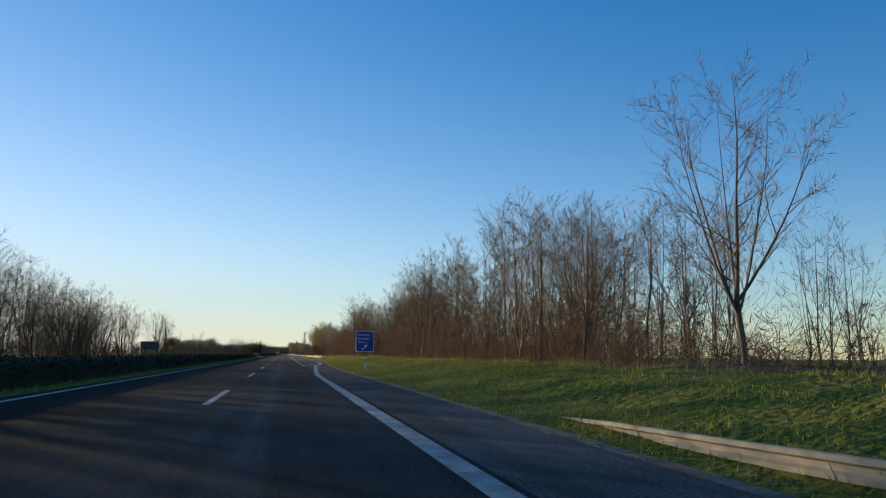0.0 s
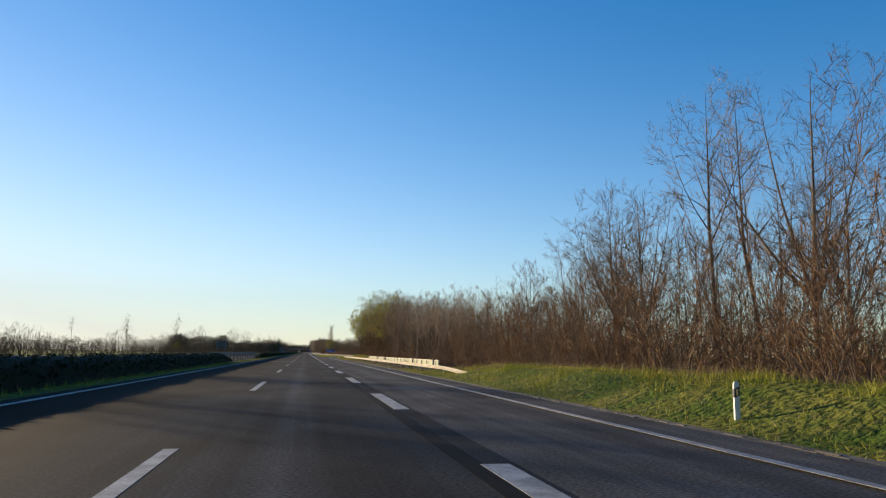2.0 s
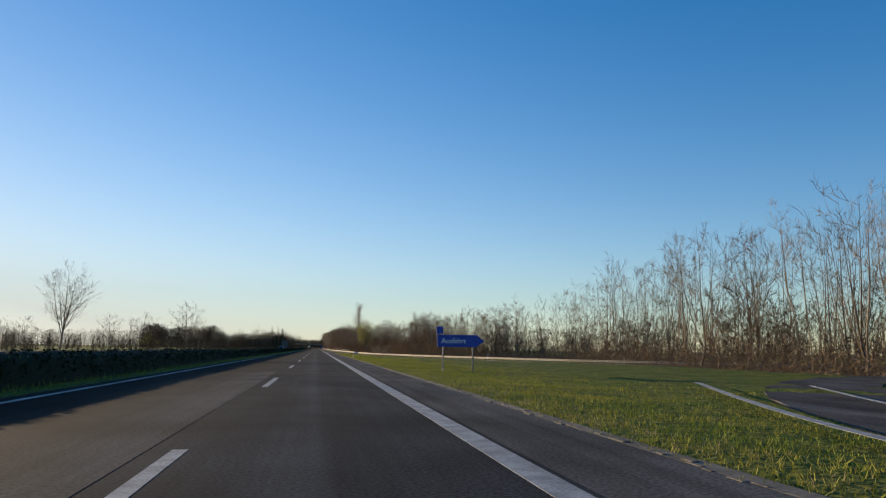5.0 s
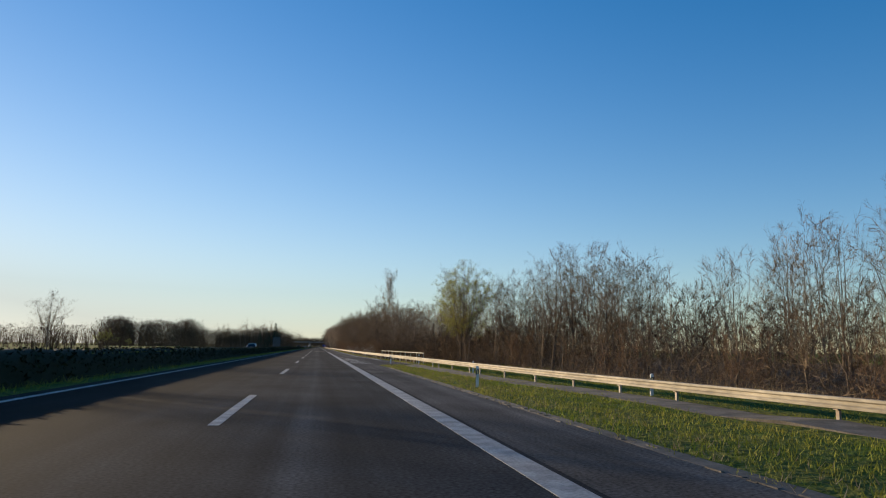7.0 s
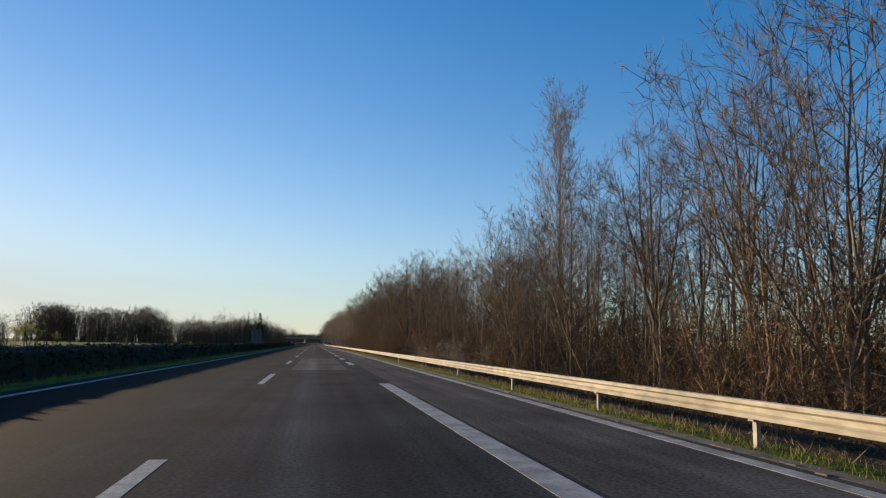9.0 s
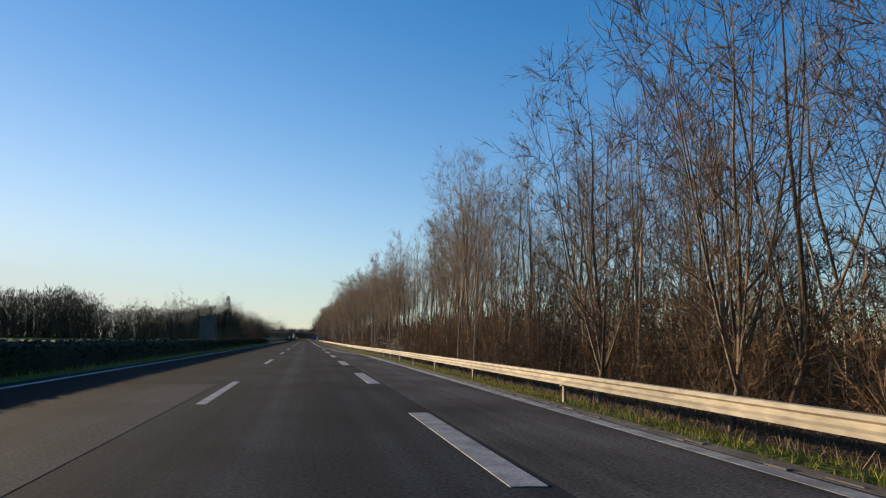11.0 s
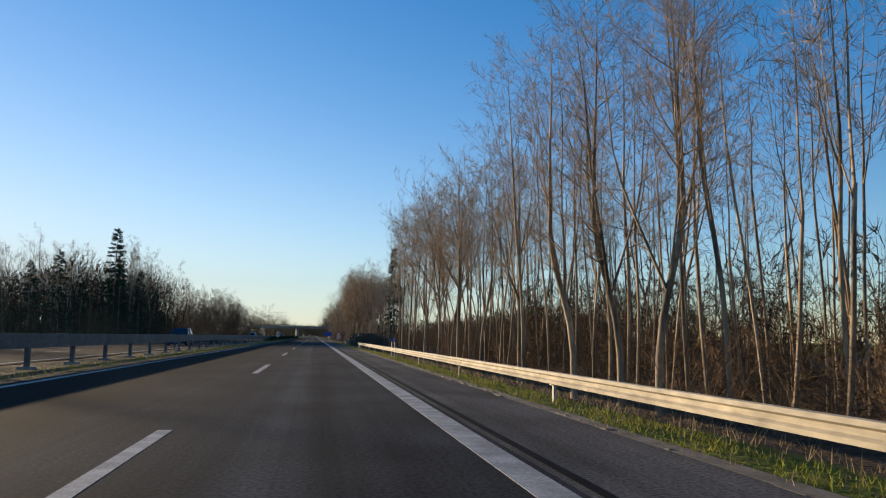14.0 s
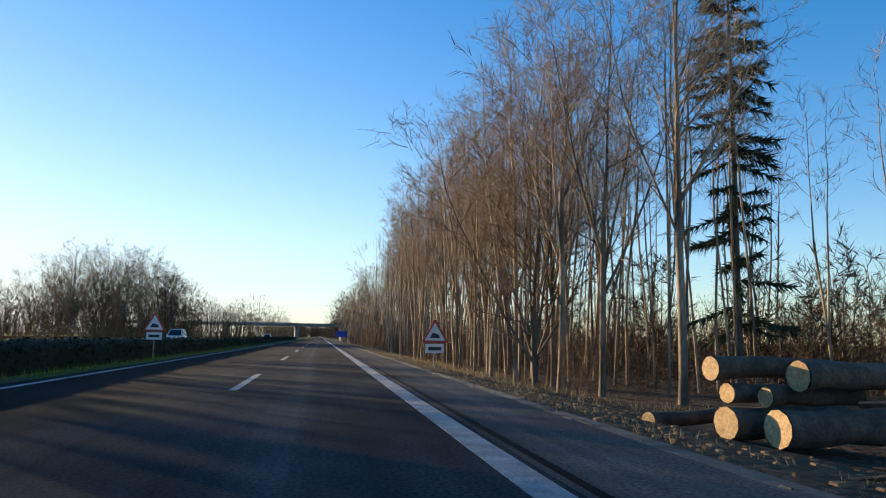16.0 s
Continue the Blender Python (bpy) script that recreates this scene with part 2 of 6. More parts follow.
def ground_material(m):
    """Turf that gives way to leaf litter and gravel by the cover attribute of the sheet, broken by noise."""
    m.use_nodes = True
    t = m.node_tree
    b = t.nodes["Principled BSDF"]
    b.inputs["Roughness"].default_value, b.inputs["Specular IOR Level"].default_value = 0.95, 0.1
    geo = t.nodes.new("ShaderNodeNewGeometry")

    def noise_at(scale, detail=5):
        n = t.nodes.new("ShaderNodeTexNoise")
        n.inputs["Scale"].default_value, n.inputs["Detail"].default_value = scale, detail
        t.links.new(geo.outputs["Position"], n.inputs["Vector"])
        return n.outputs["Fac"]

    def ramp(value, lo, hi):
        r = t.nodes.new("ShaderNodeMapRange")
        r.inputs["From Min"].default_value, r.inputs["From Max"].default_value = lo, hi
        t.links.new(value, r.inputs["Value"])
        return r.outputs[0]

    def mix(fac, a, c):
        x = t.nodes.new("ShaderNodeMix")
        x.data_type = "RGBA"
        t.links.new(fac, x.inputs["Factor"])
        for sock, v in (("A", a), ("B", c)):
            if isinstance(v, tuple):
                x.inputs[sock].default_value = (*v, 1)
            else:
                t.links.new(v, x.inputs[sock])
        return x.outputs["Result"]

    turf = mix(ramp(noise_at(1.3), 0.4, 0.62), (0.075, 0.115, 0.014), (0.17, 0.165, 0.032))
    turf = mix(ramp(noise_at(9, 3), 0.45, 0.75), turf, (0.035, 0.058, 0.012))
    litter = mix(ramp(noise_at(2.2), 0.4, 0.6), (0.115, 0.075, 0.045), (0.060, 0.045, 0.030))
    litter = mix(ramp(noise_at(14, 3), 0.5, 0.75), litter, (0.17, 0.12, 0.075))
    at = t.nodes.new("ShaderNodeAttribute")
    at.attribute_name = "cover"
    add = t.nodes.new("ShaderNodeMath")
    add.operation = "ADD"
    t.links.new(at.outputs["Fac"], add.inputs[0])
    sub = t.nodes.new("ShaderNodeMath")
    sub.operation = "MULTIPLY_ADD"
    sub.inputs[1].default_value, sub.inputs[2].default_value = 1.2, -0.6
    t.links.new(noise_at(0.9), sub.inputs[0])
    t.links.new(sub.outputs[0], add.inputs[1])
    t.links.new(mix(ramp(add.outputs[0], 0.4, 0.6), turf, litter), b.inputs["Base Color"])
    k = t.nodes.new("ShaderNodeBump")
    k.inputs["Strength"].default_value, k.inputs["Distance"].default_value = 1.0, 0.14
    t.links.new(noise_at(9, 4), k.inputs["Height"])
    t.links.new(k.outputs[0], b.inputs["Normal"])


ground_material(GROUND)

# ---- mesh helpers ----


class Shape:
    """Collects corners and faces of one mesh."""

    def __init__(self):
        self.v, self.f, self.mi, self.slots = [], [], [], []

    def slot(self, mat):
        if mat not in self.slots:
            self.slots.append(mat)
        return self.slots.index(mat)

    def face(self, pts, mat=None):
        k = len(self.v)
        self.v.extend(tuple(p) for p in pts)
        self.f.append(tuple(range(k, k + len(pts))))
        self.mi.append(self.slot(mat) if mat else 0)

    def box(self, x0, x1, y0, y1, z0, z1, m=None, mat=None, inset=0.0):
        """A block, its top drawn in by inset; m turns and moves it."""
        e = inset
        pts = [(x0, y0, z0), (x1, y0, z0), (x1, y1, z0), (x0, y1, z0), (x0 + e, y0 + e, z1), (x1 - e, y0 + e, z1), (x1 - e, y1 - e, z1), (x0 + e, y1 - e, z1)]
        if m is not None:
            pts = [tuple(m @ Vector(p)) for p in pts]
        k, s = len(self.v), self.slot(mat) if mat else 0
        self.v.extend(pts)
        for q in ((0, 3, 2, 1), (4, 5, 6, 7), (0, 1, 5, 4), (1, 2, 6, 5), (2, 3, 7, 6), (3, 0, 4, 7)):
            self.f.append(tuple(k + i for i in q))
            self.mi.append(s)
        return self

    def tube(self, pts, radii, sides=6, cap=True, mat=None, capmat=None):
        pts = [Vector(p) for p in pts]
        k0, s = len(self.v), self.slot(mat) if mat else 0
        n = len(pts)
        ref = Vector((0.31, 0.17, 0.93))
        for i, p in enumerate(pts):
            d = (pts[min(i + 1, n - 1)] - pts[max(i - 1, 0)]).normalized()
            a = d.cross(ref)
            if a.length < 0.1:
                a = d.cross(Vector((1, 0, 0)))
            a.normalize()
            c = d.cross(a)
            for j in range(sides):
                w = 2 * math.pi * j / sides
                self.v.append(tuple(p + (a * math.cos(w) + c * math.sin(w)) * radii[i]))
        for i in range(n - 1):
            for j in range(sides):
                q = (j + 1) % sides
                self.f.append((k0 + i * sides + j, k0 + i * sides + q, k0 + (i + 1) * sides + q, k0 + (i + 1) * sides + j))
                self.mi.append(s)
        if cap:
            cs = self.slot(capmat) if capmat else s
            self.f.append(tuple(k0 + j for j in reversed(range(sides))))
            self.f.append(tuple(k0 + (n - 1) * sides + j for j in range(sides)))
            self.mi += [cs, cs]
        return self

    def sweep(self, path, profile, mat=None):
        """Draws an open profile (sideways, up) along a path."""
        path = [Vector(p) for p in path]
        k, s, m = len(self.v), self.slot(mat) if mat else 0, len(profile)
        for i, p in enumerate(path):
            d = path[min(i + 1, len(path) - 1)] - path[max(i - 1, 0)]
            side = Vector((d.y, -d.x, 0)).normalized()
            for a, b in profile:
                self.v.append(tuple(p + side * a + Vector((0, 0, b))))
        for i in range(len(path) - 1):
            for j in range(m - 1):
                self.f.append((k + i * m + j, k + i * m + j + 1, k + (i + 1) * m + j + 1, k + (i + 1) * m + j))
                self.mi.append(s)
        return self

    def mesh(self, name, mat=None, smooth=False):
        me = bpy.data.meshes.new(name)
        me.from_pydata(self.v, [], self.f)
        for x in ([mat] if mat else self.slots):
            me.materials.append(x)
        if not mat and len(self.slots) > 1:
            me.polygons.foreach_set("material_index", self.mi)
        if smooth:
            me.polygons.foreach_set("use_smooth", [True] * len(self.f))
        me.update()
        return me


def part(name, data, parent=None, label="", m=None):
    """One mesh object, under a thing or a part where one is given."""
    ob = new(name, data)
    if parent is not None:
        ob.parent = parent
    if m is not None:
        ob.matrix_basis = m
    if label:
        tagged(ob, label)
    return ob


def thing(name, label, category, m=None, group="", kind=""):
    ob = new(name)
    if m is not None:
        ob.matrix_basis = m
    return tagged(ob, label, category, group, kind)


def strips(name, verts, tris, mat, smooth=False):
    """A mesh from arrays of corners and triangles."""
    me = bpy.data.meshes.new(name)
    verts, tris = np.asarray(verts, np.float32), np.asarray(tris, np.int32)
    me.vertices.add(len(verts))
    me.vertices.foreach_set("co", verts.ravel())
    me.loops.add(len(tris) * 3)
    me.loops.foreach_set("vertex_index", tris.ravel())
    me.polygons.add(len(tris))
    me.polygons.foreach_set("loop_start", np.arange(0, len(tris) * 3, 3, dtype=np.int32))
    me.materials.append(mat)
    me.update(calc_edges=True)
    me.validate()
    return me


rng = np.random.default_rng(11)

# ---- the lie of the land ----
LINE_L, LINE_R = -2.62, 2.02


def along(y, table):
    ys, vs = zip(*table)
    return float(np.interp(y, ys, vs))


EDGE = [(-3000, 3.25), (20, 3.27), (32, 3.45), (50, 4.2), (60, 4.45), (150, 4.45), (162, 4.6), (172, 5.2), (172.6, 3.08), (286, 3.08), (288, 4.5),
        (300, 4.15), (308, 3.8), (320, 3.6), (430, 3.55), (446, 3.3), (460, 3.15), (5000, 3.15)]
BANK = [(-3000, 0.3), (0, 0.46), (70, 0.42), (92, 0.30), (104, -0.16), (138, -0.06), (146, 0.34), (166, 0.34), (182, -0.08), (240, -0.1), (292, -0.12), (312, -0.34),
        (400, -0.36), (555, -0.42), (700, -0.4), (5000, 0.0)]
FOREST = [(-3000, 7.0), (38, 7.0), (43, 9.2), (54, 9.2), (57, 7.0), (62, 7.0), (100, 7.4), (138, 8.2), (150, 7.2), (166, 7.6), (172, 20), (238, 22), (250, 13), (262, 9.8), (285, 8.2), (300, 6.6), (340, 5.6),
          (470, 5.3), (556, 5.2), (560, 9.0), (598, 8.0), (602, 5.0), (5000, 5.0)]


def edge(y):
    return along(y, EDGE)


def ground_z(x, y):
    e = edge(y)
    if x > e:
        if 86 < y < 186:
            v = min(1.0, max(0.0, (x - 6.35) / 1.1))
            hold = min(1.0, (y - 86) / 6, (186 - y) / 6)
        else:
            v, hold = 0.0, 0.0
        u = min(1.0, (x - e) / max(1.6, 6.2 - e))
        low = -0.012 - 0.09 * u
        z = -0.012 + (along(y, BANK) + 0.012) * (u * u * (3 - 2 * u))
        z = z * (1 - hold) + hold * (low + (along(y, BANK) - low) * v * v * (3 - 2 * v))
        far = min(1.0, max(0.0, (x - 16) / 40))
        z = z * (1 - far) - 0.1 * far
        return z + min(u, 1) * (0.06 * noise.noise((x * 0.7, y * 0.5, 0)) + (0.15 if y < 172 else 0.03) * noise.noise((x * 1.3, y * 0.55, 4)))
    if x > -3.0:
        return -0.05
    if x > -5.3:
        return -0.01 - 0.05 * min(1, (-3.0 - x) / 1.5) + 0.02 * noise.noise((x * 2, y, 3))
    if x > -11.2:
        return -0.11
    u = min(1.0, (-11.2 - x) / 4)
    return -0.05 - 0.12 * u + 0.06 * u * noise.noise((x * 0.3, y * 0.2, 5))


def litter_at(x, y):
    f = along(y, FOREST)
    if x > f - 0.4:
        return min(1.0, 0.4 + (x - f + 0.4) * 0.6) if x < 40 else 0.2
    if (556 < y < 602 and x > 4.2) or (587 < y < 700 and x > edge(y) + 0.1):
        return 0.85
    if 99 < y < 139 and x > edge(y):
        return 0.9
    if x < -3 and x > -5.3:
        return 0.75 if (500 < y < 602 or 112 < y < 150) else 0.35
    if x < -14:
        return 0.45 if x > -26 else 0.1
    return 0.08


LEFT_COLS = [-4500, -1500, -600, -300, -160, -100, -70, -50, -38, -30, -24, -20, -17, -15, -13.5, -12.3, -11.4, -11.1, -5.5, -5.25, -4.8, -4.4, -3.9, -3.4, -3.1, -2.96, -1, 1.5]
RIGHT_COLS = [-0.05, 0.02, 0.2, 0.45, 0.8, 1.2, 1.7, 2.3, 3.0, 3.8, 4.8, 6, 7.5, 10, 14, 20, 30, 45, 70, 120, 260, 600, 1500, 4500]
ys = [-3000, -1000, -400, -200, -120, -80] + list(np.arange(-60, 700, 1.0)) + list(np.arange(700, 760, 4.0)) + [770, 800, 850, 900, 1000, 1200, 1500, 2000, 3000, 4800]
gv, gf, cover = [], [], []
ncol = len(LEFT_COLS) + len(RIGHT_COLS)
for y in ys:
    for x in LEFT_COLS + [edge(y) + c for c in RIGHT_COLS]:
        gv.append((x, y, ground_z(x, y)))
        cover.append(litter_at(x, y))
for i in range(len(ys) - 1):
    for j in range(ncol - 1):
        a = i * ncol + j
        gf.append((a, a + 1, a + ncol + 1, a + ncol))
me = bpy.data.meshes.new("ground")
me.from_pydata(gv, [], gf)
me.materials.append(GROUND)
me.attributes.new("cover", "FLOAT", "POINT").data.foreach_set("value", cover)
me.polygons.foreach_set("use_smooth", [True] * len(gf))
tagged(new("ground", me), "rough green roadside turf giving way to brown leaf litter", "ground", kind="structure")

# ---- carriageways ----


def slab(name, left, right, y0, y1, step, mat, label, z=0.0, thick=0.05):
    """A paved strip between two edges given as functions of y, with closed sides."""
    s = Shape()
    pts = list(np.arange(y0, y1, step)) + [y1]
    prev = None
    for y in pts:
        a, b = left(y), right(y)
        row = [(a, y, z - thick), (a, y, z), (b, y, z), (b, y, z - thick)]
        k = len(s.v)
        s.v.extend(row)
        if prev is not None:
            for i in range(3):
                s.f.append((prev + i + 1, prev + i, k + i, k + i + 1))
                s.mi.append(0)
        prev = k
    return tagged(new(name, s.mesh(name, mat)), label, "road", kind="structure")


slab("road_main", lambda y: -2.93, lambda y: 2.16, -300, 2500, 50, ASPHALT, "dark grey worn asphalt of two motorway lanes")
slab("road_side", lambda y: 2.16, edge, -300, 760, 1.0, ASPHALT_SIDE, "brownish grey asphalt of hard shoulder and side lane")
slab("road_side_far", lambda y: 2.16, edge, 760, 2500, 50, ASPHALT_SIDE, "brownish grey asphalt of the hard shoulder")
slab("road_opposite", lambda y: -11.1, lambda y: -5.45, -300, 2500, 50, ASPHALT, "dark grey asphalt of the opposite carriageway", z=-0.06)


def ribbon(name, path, width, mat, label, rise):
    s = Shape()
    w = width / 2
    s.sweep([(x, y, max(ground_z(x + w, y), ground_z(x - w, y)) + rise) for x, y in path], [(-w, -0.04), (-w, 0), (w, 0), (w, -0.04)])
    return tagged(new(name, s.mesh(name, mat)), label, "road", kind="structure")


def smooth_path(pts, n=8):
    """A rounded path through points."""
    out = []
    for i in range(len(pts) - 1):
        p0, p1, p2, p3 = (np.array(pts[min(max(k, 0), len(pts) - 1)], float) for k in (i - 1, i, i + 1, i + 2))
        for u in np.linspace(0, 1, n, endpoint=False):
            out.append(tuple(0.5 * (2 * p1 + (p2 - p0) * u + (2 * p0 - 5 * p1 + 4 * p2 - p3) * u * u + (3 * p1 - p0 - 3 * p2 + p3) * u ** 3)))
    return out + [tuple(float(c) for c in pts[-1])]


EXIT_RAMP = smooth_path([(3.5, 158), (3.75, 168), (4.5, 177), (6.2, 186), (10, 195), (17, 203), (30, 211)])
ENTRY_RAMP = smooth_path([(40, 206.9), (25.2, 216.2), (16.2, 228.6), (10.95, 244.8), (8.1, 254.7), (6.72, 261.7), (5.62, 270.8), (4.74, 284), (4.1, 294), (3.3, 305)])
ribbon("road_exit_ramp", EXIT_RAMP, 2.3, ASPHALT_SIDE, "brownish asphalt of the curving exit ramp", 0.012)
ribbon("road_entry_ramp", ENTRY_RAMP, 0.75, GRAVEL, "grey asphalt of the merging entry ramp", 0.008)

# ---- markings, tar seams and patches: thin layers on the asphalt ----


def stripe(name, path, width, mat=None, label="white painted road line", z=0.002):
    s = Shape().sweep([(x, y, z) for x, y in path], [(-width / 2, -0.003), (-width / 2, 0), (width / 2, 0), (width / 2, -0.003)])
    return tagged(new(name, s.mesh(name, mat or PAINT)), label, "road marking", kind="structure")


stripe("marking_left_edge", [(LINE_L, y) for y in range(-60, 1600, 20)], 0.10, label="thin white line along the median edge")
stripe("marking_right_edge", [(LINE_R, y) for y in range(-60, 14, 4)] + smooth_path([(LINE_R, 14), (2.16, 18), (2.4, 24.5), (2.72, 32), (3.0, 35), (3.33, 40), (3.7, 48), (3.8, 56)])
       , 0.17, label="broad white line bending into the exit lane")
stripe("marking_right_edge", [(3.8, 56), (3.76, 80), (3.72, 150), (3.8, 158), (4.0, 165)] + smooth_path([(4.0, 165), (4.2, 169.5), (4.55, 174.5), (5.3, 181), (7.0, 188.6), (11, 197)]),
       0.09, label="white line along the exit lane", z=0.018)
stripe("marking_right_edge", [(LINE_R, 146)] + [(LINE_R, y) for y in range(150, 350, 4)], 0.19, label="broad white line along the lane edge")
stripe("marking_gore", smooth_path([(LINE_R + 0.02, 168), (2.42, 171.8), (2.8, 175), (3.6, 181), (5.4, 189), (9, 198)]), 0.13, label="white line of the exit nose", z=0.026)
stripe("marking_right_edge", [(LINE_R, y) for y in range(490, 1600, 8)], 0.19, label="broad white line along the hard shoulder")
stripe("marking_outer_edge", smooth_path([(3.95, 296), (3.93, 302), (3.6, 307), (3.45, 316), (3.42, 340), (3.42, 380), (3.42, 432), (3.2, 440), (2.66, 446), (2.58, 452), (2.32, 459), (2.12, 465), (2.08, 472), (LINE_R, 490)]),
       0.13, label="white line along the merging lane")
stripe("marking_old_line", smooth_path([(LINE_R + 0.05, 306), (2.3, 302.5), (2.55, 299), (2.75, 295)]), 0.08, label="older white line splitting off")
for k in range(5):
    stripe("marking_hatching", [(2.2, 289.5 + 1.9 * k), (2.95 - 0.08 * k, 288.6 + 1.9 * k)], 0.42, label="white hatching on the merging nose", z=0.005)
dash = Shape().box(-0.05, 0.05, 0, 3.84, -0.002, 0.0018).mesh("lane_dash", PAINT)
for k in range(-4, 110):
    d = new("lane_dash", dash)
    d.location = (0, 11.52 * k, 0)
    tagged(d, "white painted lane dash", "road marking", "lane dashes", "structure")
block = Shape().box(-0.09, 0.09, 0, 3.35, -0.002, 0.0045).mesh("block_mark", PAINT)
for y0, n in ((30.3, 15), (356.7, 13)):
    for k in range(n):
        d = new("block_mark", block)
        d.location = (LINE_R, y0 + 7.68 * k, 0)
        tagged(d, "broad white block mark beside the side lane", "road marking", "block marks", "structure")
stripe("tar_seam", [(1.88, y) for y in range(20, 172, 4)], 0.15, TAR, "dark tar seam along the lane joint", 0.0025)
stripe("tar_seam", [(-2.80, y) for y in range(-40, 700, 20)], 0.05, TAR, "dark tar seam along the median edge", 0.0025)
stripe("tar_seam", [(2.24, y) for y in range(460, 720, 10)], 0.06, TAR, "dark tar seam beside the edge line", 0.0025)
patch = Shape()
patch.face([(-2.9, 121.8, 0.003), (-2.9, 124.6, 0.003), (2.0, 117.6, 0.003), (2.0, 115.7, 0.003)])
patch.face([(-2.9, 137.2, 0.003), (-2.9, 138.1, 0.003), (1.9, 132.9, 0.003), (1.9, 132.3, 0.003)])
tagged(new("bridge_joint", patch.mesh("bridge_joint", JOINT)), "pale worn bands across the lanes at the bridge joints", "road patch", kind="structure")
patch = Shape()
patch.face([(-2.6, 306.9, 0.003), (0.28, 306.7, 0.003), (0.28, 308.4, 0.003), (-2.6, 308.5, 0.003)])
tagged(new("road_patch", patch.mesh("road_patch", JOINT)), "pale repair patch across the overtaking lane", "road patch", kind="structure")
s = Shape()
for x0, x1, y0, y1 in ((-1.9, -0.2, 186, 203), (-2.1, -1.1, 254, 262), (0.3, 1.7, 352, 366), (-1.5, -0.2, 407, 418)):
    s.face([(x0, y0, 0.002), (x1, y0 + 0.1, 0.002), (x1, y1, 0.002), (x0, y1 - 0.2, 0.002)])
tagged(new("road_patch", s.mesh("road_patch", ASPHALT_SIDE)), "lighter mended strips in the asphalt", "road patch", kind="structure")
kerb = Shape()
rs = np.random.default_rng(5)
for y in np.arange(-20, 640, 0.16):
    e = edge(y) + rs.uniform(-0.03, 0.06)
    if 171 < y < 174 or 285 < y < 290:
        continue
    if rs.random() < 0.45:
        continue
    r = rs.uniform(0.006, 0.032)
    kerb.box(e - r, e + r, y, y + rs.uniform(0.05, 0.3), -0.03, rs.uniform(0.001, 0.010), inset=0.008)
tagged(new("gravel_margin", kerb.mesh("gravel_margin", GRAVEL)), "pale crumbling gravel margin along the asphalt edge", "gravel", kind="stuff")
for y0, y1 in ((-20, 170), (176, 284), (300, 640)):
    stripe("gravel_edge", [(edge(y) + 0.06 + 0.03 * noise.noise((0, y * 0.9, 6)), y) for y in np.arange(y0, y1, 1.0)], 0.15, GRAVEL, "pale gravel strip along the asphalt edge", 0.0015)
for side, x0 in (("near", -5.75), ("far", -10.7)):
    stripe("marking_opposite_" + side, [(x0, y) for y in range(-60, 1600, 20)], 0.11, label="white line of the opposite carriageway", z=-0.055)
for k in range(-4, 70):
    d = new("lane_dash", dash)
    d.location = (-8.2, 11.52 * k + 3, -0.06)
    tagged(d, "white painted lane dash", "road marking", "lane dashes", "structure")

# ---- guard rails ----
BEAM = [(0.0, 0.14), (-0.030, 0.135), (-0.034, 0.105), (-0.006, 0.088), (-0.006, 0.054), (-0.034, 0.037), (-0.030, 0.006), (0.0, 0.0)]


def rail_path(pts, step=1.0):
    p = smooth_path(pts, 12)
    out, acc = [p[0]], 0.0
    for a, b in zip(p, p[1:]):
        acc += math.dist(a[:2], b[:2])
        if acc >= step:
            out.append(b)
            acc = 0.0
    return out + [p[-1]]


def guard_rail(label, pts, spacing, beam_mat, post_mat, group="", spacer=True, cut=8):
    """A steel beam on posts; points give the beam's lower edge. Every few metres the beam is lapped over the next."""
    t = thing("guard_rail", label, "guard rail", group=group)
    path = rail_path(pts)
    prof = BEAM
    back = [(0.012, 0.005), (0.012, 0.135)]
    i = 0
    while i < len(path) - 1:
        j = min(i + cut, len(path) - 1)
        s = Shape().sweep(path[i:j + 1], prof).sweep(path[i:j + 1], back)
        part("beam", s.mesh("beam", beam_mat), t)
        i = j
    pm = Shape().box(-0.016, 0.016, -0.024, 0.024, 0, 0.42).mesh("post", post_mat)
    bolt = Shape().box(-0.05, 0.0, -0.035, 0.035, 0, 0.10).mesh("spacer", post_mat)
    acc = spacing
    for a, b in zip(path, path[1:]):
        d = math.dist(a[:2], b[:2])
        acc += d
        if acc < spacing:
            continue
        acc -= spacing
        if a[2] < ground_z(a[0], a[1]) + 0.05:
            continue
        turn = pose(0, 0, 0, 0, 0, -math.degrees(math.atan2(b[0] - a[0], b[1] - a[1])))
        top = a[2] + 0.115
        ob = part("post", pm, t, m=Matrix.Translation((a[0] + 0.05, a[1], top - 0.42)) @ turn)
        if spacer:
            part("spacer", bolt, ob, m=Matrix.Translation((0.005, 0, 0.29)))
    return t


